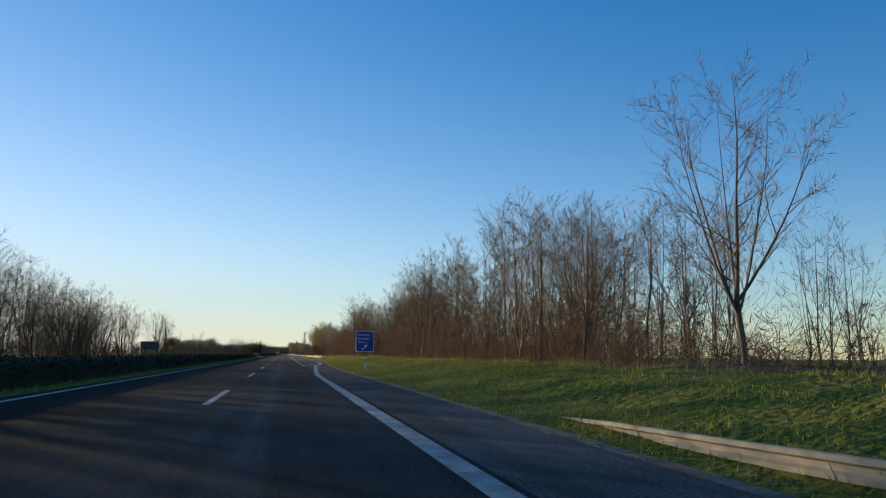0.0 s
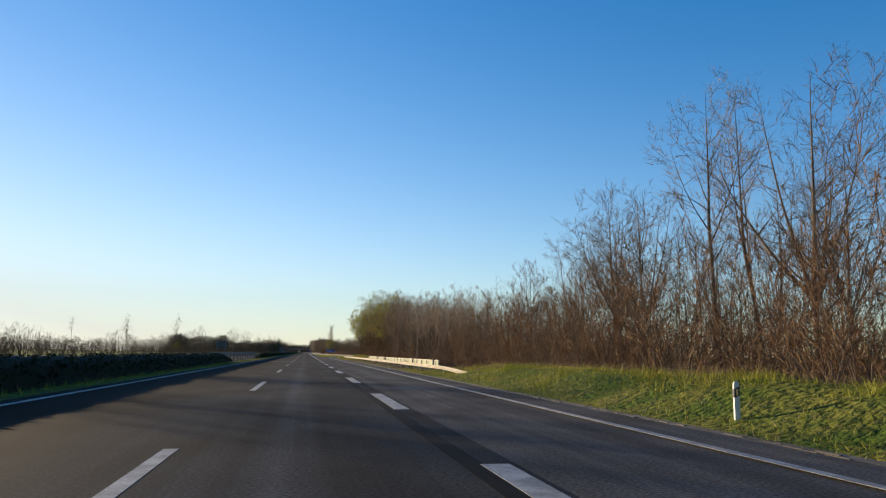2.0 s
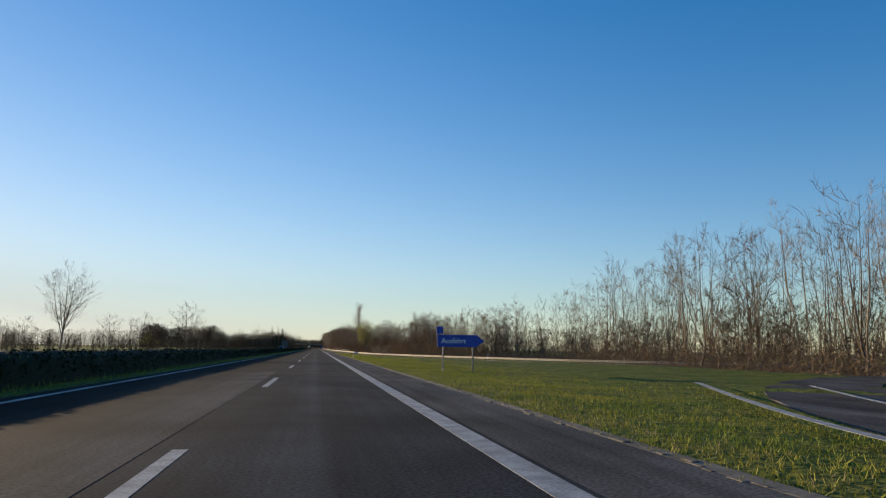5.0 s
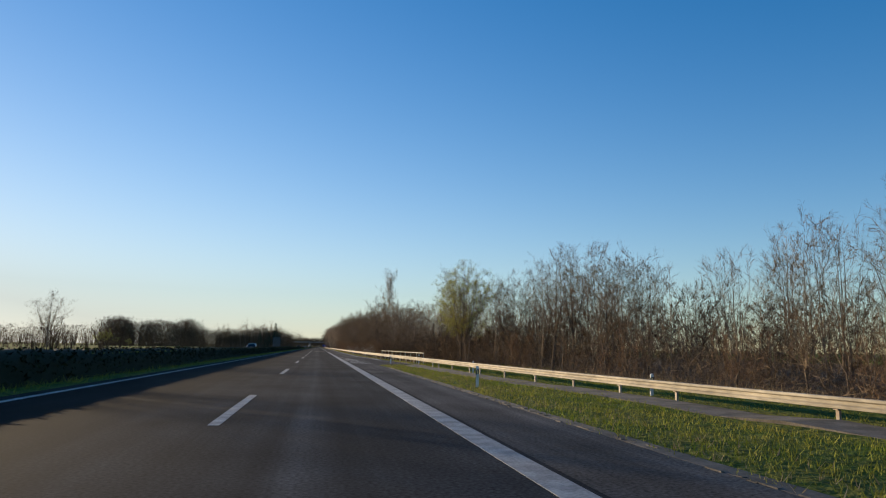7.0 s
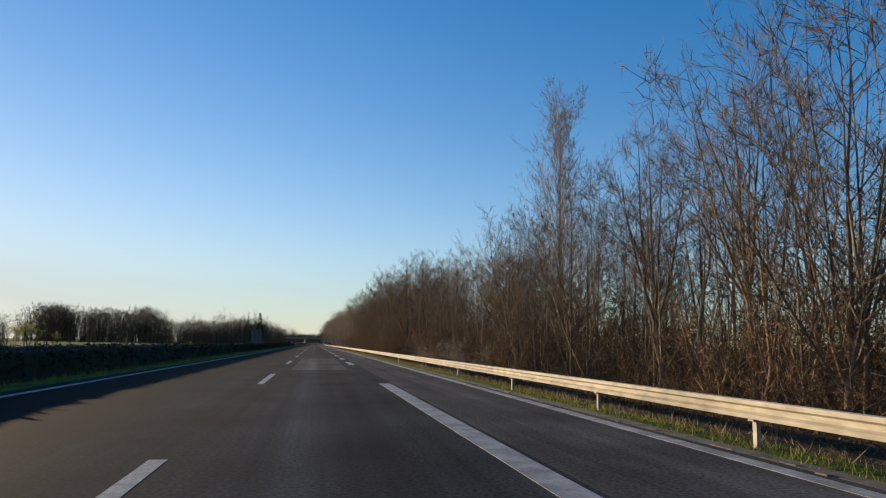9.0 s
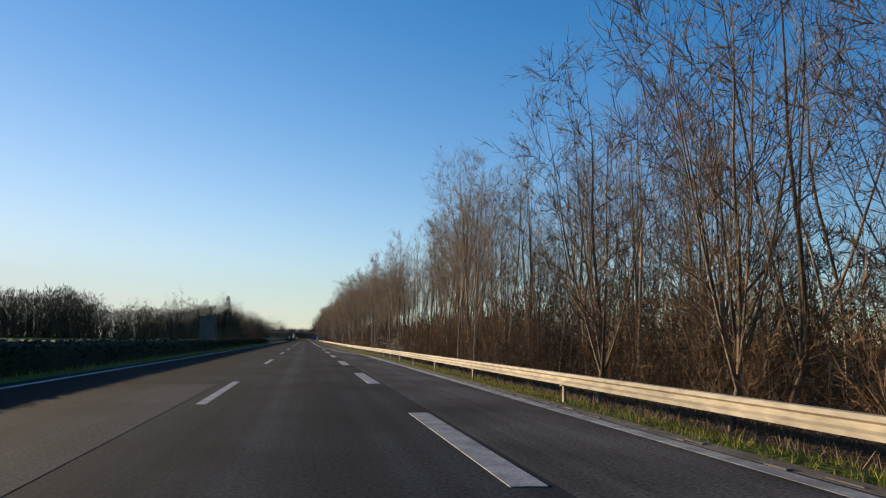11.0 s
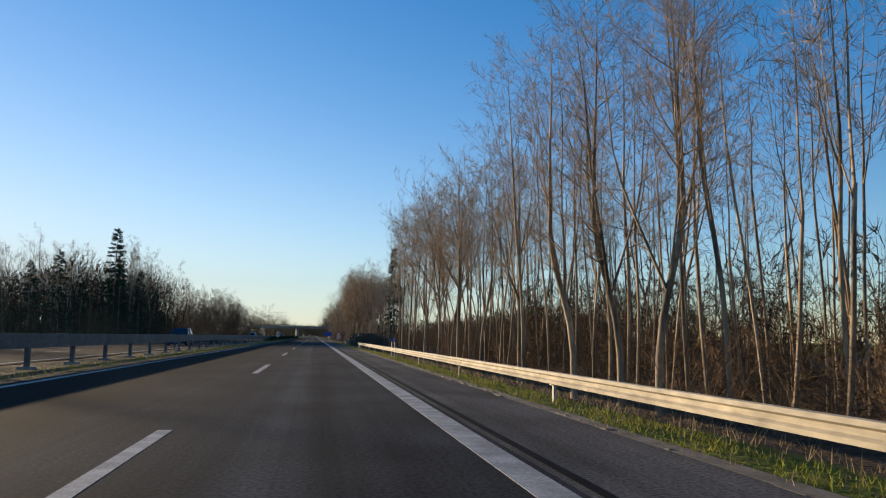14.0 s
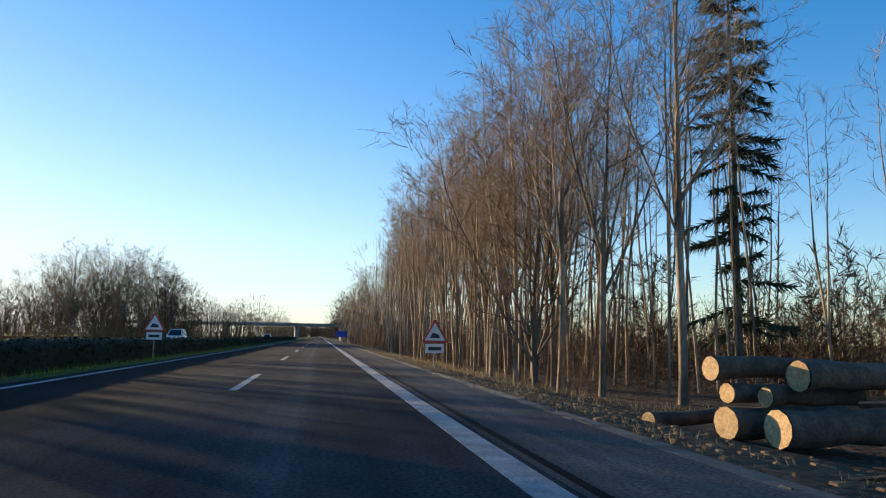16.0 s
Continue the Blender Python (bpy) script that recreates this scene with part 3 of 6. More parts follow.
guard_rail("long sunlit galvanised steel guard rail beside the exit lane",
           [(6.25, 84, -0.16), (6.2, 90, -0.1), (6.1, 95, 0.05), (6.0, 101, 0.08), (6.0, 135, 0.08), (6.05, 155, 0.06), (6.2, 168, 0.02), (6.6, 178, -0.02), (7.3, 186, -0.03), (8.4, 191, -0.04)],
           1.3, STEEL, POST_STEEL)
guard_rail("galvanised steel guard rail along entry ramp and hard shoulder",
           [(40, 208, -0.02), (26, 217, 0.0), (17, 229, 0.0), (11.5, 245, 0.0), (8.6, 255, 0.02), (7.2, 262, 0.03), (6.1, 271, 0.06), (5.2, 284, 0.11), (4.6, 296, 0.15), (4.2, 310, 0.165),
            (3.98, 325, 0.17), (3.93, 345, 0.17), (3.9, 420, 0.17), (3.68, 445, 0.165), (3.6, 460, 0.165), (3.6, 500, 0.165), (3.62, 556, 0.165), (3.68, 560, 0.14), (3.8, 563.5, -0.04)],
           2.05, STEEL, POST_STEEL)
guard_rail("sunken end of a steel guard rail in the grass",
           [(3.8, -30.0, 0.15), (3.8, -9.0, 0.09), (3.8, -7.0, 0.045), (3.8, -5.0, -0.01), (3.82, -3.6, -0.05), (3.85, -2.2, -0.12)], 2.05, STEEL, POST_STEEL)
# doubled beam with sloping ends by the emergency telephone
for pts in ([(3.56, 503.0, -0.12), (3.56, 503.7, -0.01), (3.565, 504.4, 0.09)], [(3.56, 503.45, -0.12), (3.56, 504.15, -0.01), (3.565, 504.85, 0.09)], [(3.57, 504.5, 0.05), (3.57, 507.7, 0.05)],
            [(3.565, 507.5, 0.09), (3.56, 508.2, 0.0), (3.56, 509.0, -0.11)], [(3.565, 507.95, 0.09), (3.56, 508.65, 0.0), (3.56, 509.45, -0.11)]):
    t = thing("guard_rail", "short sloping galvanised rail piece beside the emergency telephone", "guard rail")
    part("beam", Shape().sweep(pts, BEAM).mesh("beam", STEEL), t)
for k in range(5):
    t = thing("rail_post", "grey steel post under the doubled guard rail", "post", Matrix.Translation((3.62, 503.9 + 1.05 * k, -0.12)), "extra rail posts")
    part("shaft", Shape().box(-0.02, 0.02, -0.025, 0.025, 0, 0.36).mesh("shaft", POST_STEEL), t)
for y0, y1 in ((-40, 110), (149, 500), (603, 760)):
    guard_rail("long backlit-dark steel guard rail behind the median hedge", [(-4.45, y0, 0.33), (-4.45, (y0 + y1) / 2, 0.33), (-4.45, y1, 0.33)], 2.6, DARK_STEEL, DARK_STEEL, spacer=False, cut=24)


def box_rail(y0, y1):
    """A deep box beam on stout posts with foot plates, where the median is paved."""
    t = thing("guard_rail", "deep backlit-dark steel box-beam barrier on stout posts along the paved median", "guard rail", group="median barriers")
    ring = [(-0.05, 0.0), (-0.05, 0.10), (-0.035, 0.135), (-0.05, 0.17), (-0.05, 0.27), (0.05, 0.27), (0.05, 0.0), (-0.05, 0.0)]
    y = y0
    while y < y1 - 0.1:
        e = min(y1, y + 7.8)
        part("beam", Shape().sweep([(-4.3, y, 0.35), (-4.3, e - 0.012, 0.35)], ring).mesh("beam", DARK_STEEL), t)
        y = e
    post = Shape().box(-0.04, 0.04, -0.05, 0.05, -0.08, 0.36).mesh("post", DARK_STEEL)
    foot = Shape().box(-0.14, 0.14, -0.14, 0.14, -0.075, 0.0, inset=0.02).mesh("foot_plate", CONCRETE)
    for q in np.arange(y0 + 0.6, y1, 2.6):
        p = part("post", post, t, m=Matrix.Translation((-4.3, q, 0)))
        part("foot_plate", foot, p)


box_rail(110, 149)
box_rail(500, 603)
guard_rail("second backlit-dark steel guard rail beside the opposite carriageway",
           [(-5.2, -40, 0.26), (-5.2, 300, 0.28), (-5.2, 760, 0.28)], 2.6, DARK_STEEL, DARK_STEEL, spacer=False, cut=20)

# ---- bridge parapet and railing ----
t = thing("parapet", "low pale green panelled bridge parapet with cream posts", "parapet")
Y0, Y1, N = 102.6, 137.4, 21
step = (Y1 - Y0) / N
panel = Shape().box(-0.012, 0.012, 0.03, step - 0.03, -0.35, 0.30, inset=0.002).mesh("panel", GREEN_PANEL)
ppost = Shape().box(-0.035, 0.03, -0.03, 0.03, -0.4, 0.34).mesh("post", CREAM_PAINT)
for k in range(N):
    x = 7.22 - 0.4 * k / N
    part("panel", panel, t, m=Matrix.Translation((x, Y0 + k * step, 0)))
    part("post", ppost, t, m=Matrix.Translation((x, Y0 + k * step, 0)))
part("top_rail", Shape().box(-0.03, 0.03, 0, Y1 - Y0, 0.30, 0.36).mesh("top_rail", CREAM_PAINT), t, m=Matrix.Translation((7.22, Y0, 0)) @ pose(0, 0, 0, 0, 0, math.degrees(0.4 / (Y1 - Y0))))
for y, dx in ((103.6, -0.05), (110.2, -0.05), (124, -0.05)):
    q = thing("parapet_pillar", "grey bolted pillar against the parapet", "pillar", Matrix.Translation((7.12 - 0.4 * (y - Y0) / (Y1 - Y0), y, -0.35)), "parapet pillars")
    part("shaft", Shape().box(-0.05, 0.05, -0.05, 0.05, 0, 0.78, inset=0.01).mesh("shaft", POST_STEEL), q)
t = thing("railing", "cream-painted tubular steel railing behind the guard rail", "railing")
RY = np.arange(291.5, 310.8, 2.1)
for y in RY:
    x = 5.55 - 0.25 * (y - 291.5) / 19
    part("post", Shape().tube([(x, y, -0.35), (x, y, 0.42)], [0.018, 0.018], 8).mesh("post", CREAM_PAINT), t)
part("top_rail", Shape().tube([(5.55, RY[0] - 0.05, 0.42), (5.30, RY[-1] + 0.05, 0.42)], [0.02, 0.02], 8).mesh("top_rail", CREAM_PAINT), t)
part("middle_rail", Shape().tube([(5.55, RY[0], 0.12), (5.30, RY[-1], 0.12)], [0.012, 0.012], 6).mesh("middle_rail", CREAM_PAINT), t)

# ---- roadside furniture ----


def delineator():
    t = thing("delineator", "white plastic delineator post with slanted black band beside the road", "marker post", group="delineators")
    s = Shape()
    prof = [(-0.045, -0.03), (0.045, -0.03), (0.03, 0.035), (-0.03, 0.035)]
    s.v = [(x, y, z) for z in (-0.1, 0.56) for x, y in prof] + [(x * 0.8, y * 0.8, 0.60 + 0.02 * (y < 0)) for x, y in prof]
    for i in range(4):
        j = (i + 1) % 4
        s.f += [(i, j, 4 + j, 4 + i), (4 + i, 4 + j, 8 + j, 8 + i)]
    s.f.append((8, 9, 10, 11))
    s.mi = [0] * len(s.f)
    part("shaft", s.mesh("shaft", WHITE_PLASTIC), t)
    b = Shape()
    for z0, z1, e in ((0.36, 0.50, 0.0495),):
        k = len(b.v)
        b.v += [(-e, -0.0345, z0), (e, -0.0345, z0 + 0.04), (e, -0.0345, z1 + 0.04), (-e, -0.0345, z1), (-e * 0.7, 0.039, z0), (e * 0.7, 0.039, z0 + 0.04), (e * 0.7, 0.039, z1 + 0.04), (-e * 0.7, 0.039, z1)]
        b.f += [(k, k + 1, k + 2, k + 3), (k + 1, k + 5, k + 6, k + 2), (k + 5, k + 4, k + 7, k + 6), (k + 4, k, k + 3, k + 7)]
    b.mi = [0] * len(b.f)
    band = part("band", b.mesh("band", BLACK_PLASTIC), t, "black band")
    part("reflector", Shape().box(-0.018, 0.018, -0.039, -0.034, 0.40, 0.50).mesh("reflector", REFLECTOR), band, "small amber reflector")
    return t


DEL = delineator()
DELS = [(4.05, 18.6), (5.0, 74.2), (3.62, 240.5), (3.68, 271.6), (3.8, 288.8), (3.55, 577.8)]
RAILDELS = [(9.6, 252, 0), (7.6, 262.5, 0), (6.5, 270.5, 0), (5.6, 281, 0), (5.2, 290.5, 0.04), (7.4, 184, -0.05), (8.8, 189, -0.05), (10.2, 193.5, -0.05), (4.6, 318, 0.0), (4.4, 333.5, 0.06),
            (6.9, 112, 0.05), (6.7, 128, 0.05), (20, 227, 0.05), (14, 239, 0.05)]
SMALL = Matrix.Scale(0.78, 4)
DEL.matrix_basis = Matrix.Translation((*DELS[0], ground_z(*DELS[0]))) @ SMALL
for x, y in DELS[1:]:
    copy_thing(DEL, Matrix.Translation((x, y, ground_z(x, y))) @ SMALL)
for x, y, z in RAILDELS:
    copy_thing(DEL, Matrix.Translation((x, y, ground_z(x, y) + z)) @ pose(0, 0, 0, 1.5, 1, 0) @ SMALL)


def letters(body, size, mat, m, parent, name="lettering"):
    """Raised lettering turned to a mesh."""
    cu = bpy.data.curves.new("letters", "FONT")
    cu.body, cu.size, cu.extrude = body, size, 0.006
    ob = new("letters", cu)
    dg = bpy.context.evaluated_depsgraph_get()
    dg.update()
    me = bpy.data.meshes.new_from_object(ob.evaluated_get(dg))
    bpy.data.objects.remove(ob)
    me.materials.clear()
    me.materials.append(mat)
    return part(name, me, parent, m=m)


# exit direction sign
t = thing("exit_sign", "large blue exit sign with white lettering on lattice posts", "road sign", pose(7.72, 53.2, 0, 0, 0, -3))
bd = part("board", Shape().box(-0.73, 0.73, -0.03, 0.03, 0.93, 2.62).mesh("board", SIGN_BLUE), t, "blue board")
fr = Shape()
for x0, x1, z0, z1 in ((-0.76, -0.73, 0.90, 2.65), (0.73, 0.76, 0.90, 2.65), (-0.73, 0.73, 0.90, 0.93), (-0.73, 0.73, 2.62, 2.65)):
    fr.box(x0, x1, -0.045, 0.05, z0, z1)
part("frame", fr.mesh("frame", SIGN_WHITE), bd, "pale edge trim")
up = pose(0, 0, 0, 90, 0, 0)
for body, z in (("Sonsbeck", 2.24), ("Kevelaer", 1.93), ("Xanten", 1.62)):
    letters(body, 0.26, SIGN_WHITE, Matrix.Translation((-0.57, -0.040, z)) @ up, bd)
ar = Shape()
am = Matrix.Translation((-0.02, -0.038, 1.28)) @ pose(0, 0, 0, 0, 45, 0)
ar.box(-0.035, 0.035, -0.003, 0.0, -0.32, 0.10, m=am)
for p in ([(-0.14, 0.06), (0.14, 0.06), (0.0, 0.30)],):
    ar.face([am @ Vector((x, -0.003, z)) for x, z in p])
part("arrow", ar.mesh("arrow", SIGN_WHITE), bd, "white arrow")
for x in (-0.66, -0.46, 0.42, 0.62):
    part("leg", Shape().tube([(x, 0.07, 0.0), (x, 0.07, 2.5)], [0.022, 0.022], 8).mesh("leg", POST_STEEL), t)
for x in (-0.56, 0.52):
    for z in (0.55, 0.78):
        part("cross_tie", Shape().tube([(x - 0.11, 0.07, z), (x + 0.12, 0.07, z)], [0.014, 0.014], 6).mesh("cross_tie", POST_STEEL), t)

# arrow-shaped exit board on the nose
t = thing("exit_board", "blue arrow-shaped exit board with white bars on two posts", "road sign", pose(5.5, 207, -0.1, 0, 0, -4))
s = Shape()
pts = [(-0.75, 0.85), (0.55, 0.85), (0.82, 1.05), (0.55, 1.25), (-0.75, 1.25)]
s.face([(x, -0.02, z) for x, z in pts])
s.face([(x, 0.02, z) for x, z in reversed(pts)])
for (a, b), (c, d) in zip(pts, pts[1:] + pts[:1]):
    s.face([(a, 0.02, b), (c, 0.02, d), (c, -0.02, d), (a, -0.02, b)])
bd = part("board", s.mesh("board", SIGN_BLUE), t, "blue board")
letters("Ausfahrt", 0.24, SIGN_WHITE, Matrix.Translation((-0.62, -0.024, 0.97)) @ up, bd)
part("badge", Shape().box(-0.78, -0.55, -0.02, 0.02, 1.27, 1.52, inset=0.01).mesh("badge", SIGN_BLUE), t, "small blue number badge")
for x in (-0.55, 0.45):
    part("leg", Shape().tube([(x, 0.04, 0), (x, 0.04, 1.3)], [0.025, 0.025], 8).mesh("leg", POST_STEEL), t)

# kilometre board
t = thing("kilometre_board", "small dark blue kilometre board on a thin post in the grass", "road sign", Matrix.Translation((3.85, 240.4, ground_z(3.85, 240.4))))
bd = part("board", Shape().box(-0.13, 0.13, -0.012, 0.012, 0.30, 0.43).mesh("board", SIGN_BLUE), t)
part("bar", Shape().box(-0.08, 0.08, -0.0155, -0.0125, 0.345, 0.385).mesh("bar", SIGN_WHITE), bd, "plain pale bar")
part("leg", Shape().tube([(0, 0.02, -0.1), (0, 0.02, 0.42)], [0.013, 0.013], 6).mesh("leg", POST_STEEL), t)

# emergency telephone
t = thing("emergency_telephone", "bright orange roadside emergency telephone on an orange post", "emergency telephone", pose(4.0, 507.6, -0.12, 0, 0, 12) @ Matrix.Diagonal((0.74, 0.74, 1.0, 1)))
part("post", Shape().tube([(0, 0, 0), (0, 0, 0.62)], [0.045, 0.045], 10).mesh("post", ORANGE), t)
hs = Shape()
hs.box(-0.10, -0.05, -0.13, 0.12, 0.48, 1.02, inset=0.012)
hs.box(-0.05, 0.09, 0.0, 0.12, 0.48, 1.02, inset=0.012)
hs.box(-0.05, 0.09, -0.10, 0.0, 0.90, 1.01, inset=0.02)
hs.box(-0.05, 0.09, -0.10, 0.0, 0.48, 0.60, inset=0.01)
hd = part("housing", hs.mesh("housing", ORANGE), t, "orange hooded housing")
part("plate", Shape().box(-0.04, 0.08, -0.012, -0.002, 0.68, 0.84).mesh("plate", DARK_STEEL), hd, "grey speaking plate")

# two small posts with blue caps among the trees
for x, y in ((4.35, 549.0), (4.55, 549.6)):
    t = thing("marker_post", "thin pale post with a small blue cap behind the rail", "marker post", Matrix.Translation((x, y, ground_z(x, y))), "blue-capped posts")
    part("shaft", Shape().tube([(0, 0, -0.1), (0, 0, 0.62)], [0.022, 0.022], 6).mesh("shaft", WHITE_PLASTIC), t)
    part("cap", Shape().box(-0.045, 0.045, -0.035, 0.035, 0.62, 0.80, inset=0.012).mesh("cap", SIGN_BLUE), t, "blue cap")


def warning_sign(m, group):
    """A red-edged triangle with a plate under it on a steel post."""
    t = thing("warning_sign", "red-edged white triangular warning sign with a plate below", "road sign", m, group)
    part("leg", Shape().tube([(0, 0.03, -0.3), (0, 0.03, 1.25)], [0.022, 0.022], 8).mesh("leg", POST_STEEL), t)
    tri3 = lambda r: [(r * math.sin(a), r * math.cos(a)) for a in (0, 2 * math.pi / 3, 4 * math.pi / 3)]
    s = Shape()
    for y, order in ((-0.012, 1), (0.012, -1)):
        s.face([(x, y, 1.12 + z) for x, z in tri3(0.42)][::order])
    a, b = tri3(0.42), tri3(0.42)
    for i in range(3):
        j = (i + 1) % 3
        s.face([(a[i][0], -0.012, 1.12 + a[i][1]), (a[i][0], 0.012, 1.12 + a[i][1]), (a[j][0], 0.012, 1.12 + a[j][1]), (a[j][0], -0.012, 1.12 + a[j][1])])
    bd = part("triangle", s.mesh("triangle", SIGN_RED), t, "red triangle")
    s = Shape()
    s.face([(x, -0.0165, 1.12 + z) for x, z in tri3(0.31)])
    part("field", s.mesh("field", SIGN_WHITE), bd, "white inner field")
    s = Shape()
    s.face([(-0.14, -0.0195, 1.03), (0.14, -0.0195, 1.03), (0.10, -0.0195, 1.12), (-0.06, -0.0195, 1.17)])
    part("symbol", s.mesh("symbol", BLACK_PLASTIC), bd, "dark plain symbol")
    pl = part("plate", Shape().box(-0.24, 0.24, -0.012, 0.012, 0.64, 0.87).mesh("plate", SIGN_WHITE), t, "white plate")
    part("bar", Shape().box(-0.17, 0.17, -0.0165, -0.0125, 0.71, 0.80).mesh("bar", BLACK_PLASTIC), pl, "dark plain bar")
    return t


warning_sign(pose(3.98, 608.8, -0.36, 0, 0, -3), "warning signs")
warning_sign(pose(-3.55, 611.3, -0.05, 0, 0, 2) @ Matrix.Scale(0.86, 4), "warning signs")


def sign_back(x, y, w, z0, z1, label, turn):
    """A big board seen from behind, on steel legs."""
    t = thing("direction_sign", label, "road sign", pose(x, y, -0.2, 0, 0, turn))
    bd = part("board", Shape().box(-w / 2, w / 2, -0.02, 0.03, z0 + 0.2, z1 + 0.2).mesh("board", SIGN_BACK), t, "aluminium back in a shaded tone")
    for z in np.linspace(z0 + 0.5, z1 - 0.1, 3):
        part("stiffener", Shape().box(-w / 2, w / 2, -0.05, -0.02, z + 0.2, z + 0.26).mesh("stiffener", DARK_STEEL), bd)
    for k in (-0.36, 0.36):
        part("leg", Shape().box(k * w - 0.05, k * w + 0.05, -0.16, -0.05, 0, z1 + 0.1).mesh("leg", DARK_STEEL), t)


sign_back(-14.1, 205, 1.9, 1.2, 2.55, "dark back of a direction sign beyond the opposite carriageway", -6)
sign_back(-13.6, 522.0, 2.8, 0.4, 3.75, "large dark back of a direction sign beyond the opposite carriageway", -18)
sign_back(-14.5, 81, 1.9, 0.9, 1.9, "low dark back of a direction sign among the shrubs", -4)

# distant blue sign before the overbridge
t = thing("direction_sign", "distant blue direction sign on two posts before the overbridge", "road sign", pose(4.6, 718, -0.3, 0, 0, 0))
part("board", Shape().box(-1.0, 1.0, -0.03, 0.03, 0.9, 2.0).mesh("board", SIGN_BLUE), t, "blue board")
for x in (-0.7, 0.7):
    part("leg", Shape().tube([(x, 0.06, 0), (x, 0.06, 1.9)], [0.04, 0.04], 8).mesh("leg", POST_STEEL), t)

# overbridge
t = thing("overbridge", "grey concrete road bridge crossing the motorway in the distance", "bridge", pose(-8, 775, 0, 0, 0, 5))
part("deck", Shape().box(-40, 36, -3, 3, 3.1, 3.5).mesh("deck", BRIDGE_CONCRETE), t)
for y in (-3.1, 2.9):
    part("parapet", Shape().box(-40, 36, y, y + 0.2, 3.45, 3.85).mesh("parapet", BRIDGE_CONCRETE), t)
for x in (-24, -13.5, 3.2, 14.5):
    part("pier", Shape().box(x - 0.5, x + 0.5, -2.2, 2.2, -0.5, 3.1, inset=0.05).mesh("pier", BRIDGE_CONCRETE), t)
for x0, x1 in ((-40, -28), (22, 36)):
    part("abutment", Shape().box(x0, x1, -4, 4, -0.5, 2.2, inset=0.8).mesh("abutment", GROUND), t)


def car(name, label, paint, m, tall=1.0, back=0.92):
    """A parked-still car with lofted body, glass, wheels and lamps; front towards -y."""
    t = thing(name, label, "car", m)
    L, W = 2.85, 1.15
    rows = [(-1.42, 0.16, 0.34, 0.44), (-1.38, 0.12, 0.42, 0.53), (-0.55, 0.12, 0.56, 0.56), (0.2, 0.12, 0.58, 0.575), (1.0, 0.12, 0.58, 0.57), (1.36, 0.14, 0.56, 0.53), (1.42, 0.20, 0.42, 0.48)]
    s = Shape()
    for y, z0, z1, w in rows:
        z1 *= tall
        s.v += [(-w * 0.94, y, z0), (-w, y, (z0 + z1) * 0.5), (-w * 0.97, y, z1 - 0.03), (-w * 0.8, y, z1), (w * 0.8, y, z1), (w * 0.97, y, z1 - 0.03), (w, y, (z0 + z1) * 0.5), (w * 0.94, y, z0)]
    for i in range(len(rows) - 1):
        for j in range(8):
            k = (j + 1) % 8
            s.f.append((i * 8 + j, i * 8 + k, i * 8 + 8 + k, i * 8 + 8 + j))
    s.f += [tuple(range(8)), tuple(reversed(range(len(s.v) - 8, len(s.v))))]
    s.mi = [0] * len(s.f)
    body = part("body", s.mesh("body", paint, True), t)
    z0, z1 = 0.575 * tall, 0.95 * tall
    ring = [(-0.62, z0, 0.50), (-0.10, z1 - 0.02, 0.40), (0.35, z1, 0.41), (back, z1 - 0.05, 0.40), (1.32, z0, 0.48)]
    s = Shape()
    for y, z, w in ring:
        s.v += [(-w, y, z), (w, y, z)]
    for y, z, w in ring:
        s.v += [(-0.50, y, z0 - 0.02), (0.50, y, z0 - 0.02)]
    for i in range(4):
        a = 2 * i
        s.f.append((a, a + 1, a + 3, a + 2))
        s.mi.append(0)
        s.f += [(a, a + 2, a + 12, a + 10), (a + 1, a + 11, a + 13, a + 3)]
        s.mi += [0, 0]
    part("cabin_glass", s.mesh("cabin_glass", CAR_GLASS), t, "dark windows")
    r = Shape()
    r.box(-0.40, 0.40, -0.08, back, z1 - 0.015, z1 + 0.02, inset=0.04)
    for sx in (-1, 1):
        for (ya, za, wa), (yb, zb, wb) in zip(ring, ring[1:]):
            r.tube([(sx * wa, ya, za), (sx * wb, yb, zb)], [0.022, 0.022], 5)
        r.tube([(sx * 0.50, 0.3, z0), (sx * 0.415, 0.35, z1)], [0.022, 0.022], 5)
    part("roof", r.mesh("roof", paint), t)
    tyre = Shape().tube([(-0.06, 0, 0), (0.06, 0, 0)], [0.205, 0.205], 16).mesh("tyre", RUBBER)
    rim = Shape().tube([(-0.065, 0, 0), (0.065, 0, 0)], [0.125, 0.125], 12).mesh("rim", CHROME)
    for x in (-0.5, 0.5):
        for y in (-0.88, 0.88):
            w = part("wheel", tyre, t, m=Matrix.Translation((x, y, 0.205)))
            part("rim", rim, w)
        part("headlight", Shape().box(x * 0.78 - 0.09, x * 0.78 + 0.09, -1.44, -1.38, 0.33 * tall, 0.42 * tall, inset=0.01).mesh("headlight", HEADLIGHT), t, "clear headlight")
        part("mirror", Shape().box(x * 1.12 - 0.05, x * 1.12 + 0.05, -0.42, -0.36, z0, z0 + 0.09, inset=0.015).mesh("mirror", paint), t)
    part("grille", Shape().box(-0.24, 0.24, -1.445, -1.40, 0.22, 0.32).mesh("grille", BLACK_PLASTIC), t, "black grille")
    part("bumper", Shape().box(-0.46, 0.46, -1.46, -1.36, 0.14, 0.21, inset=0.015).mesh("bumper", paint), t)
    return t


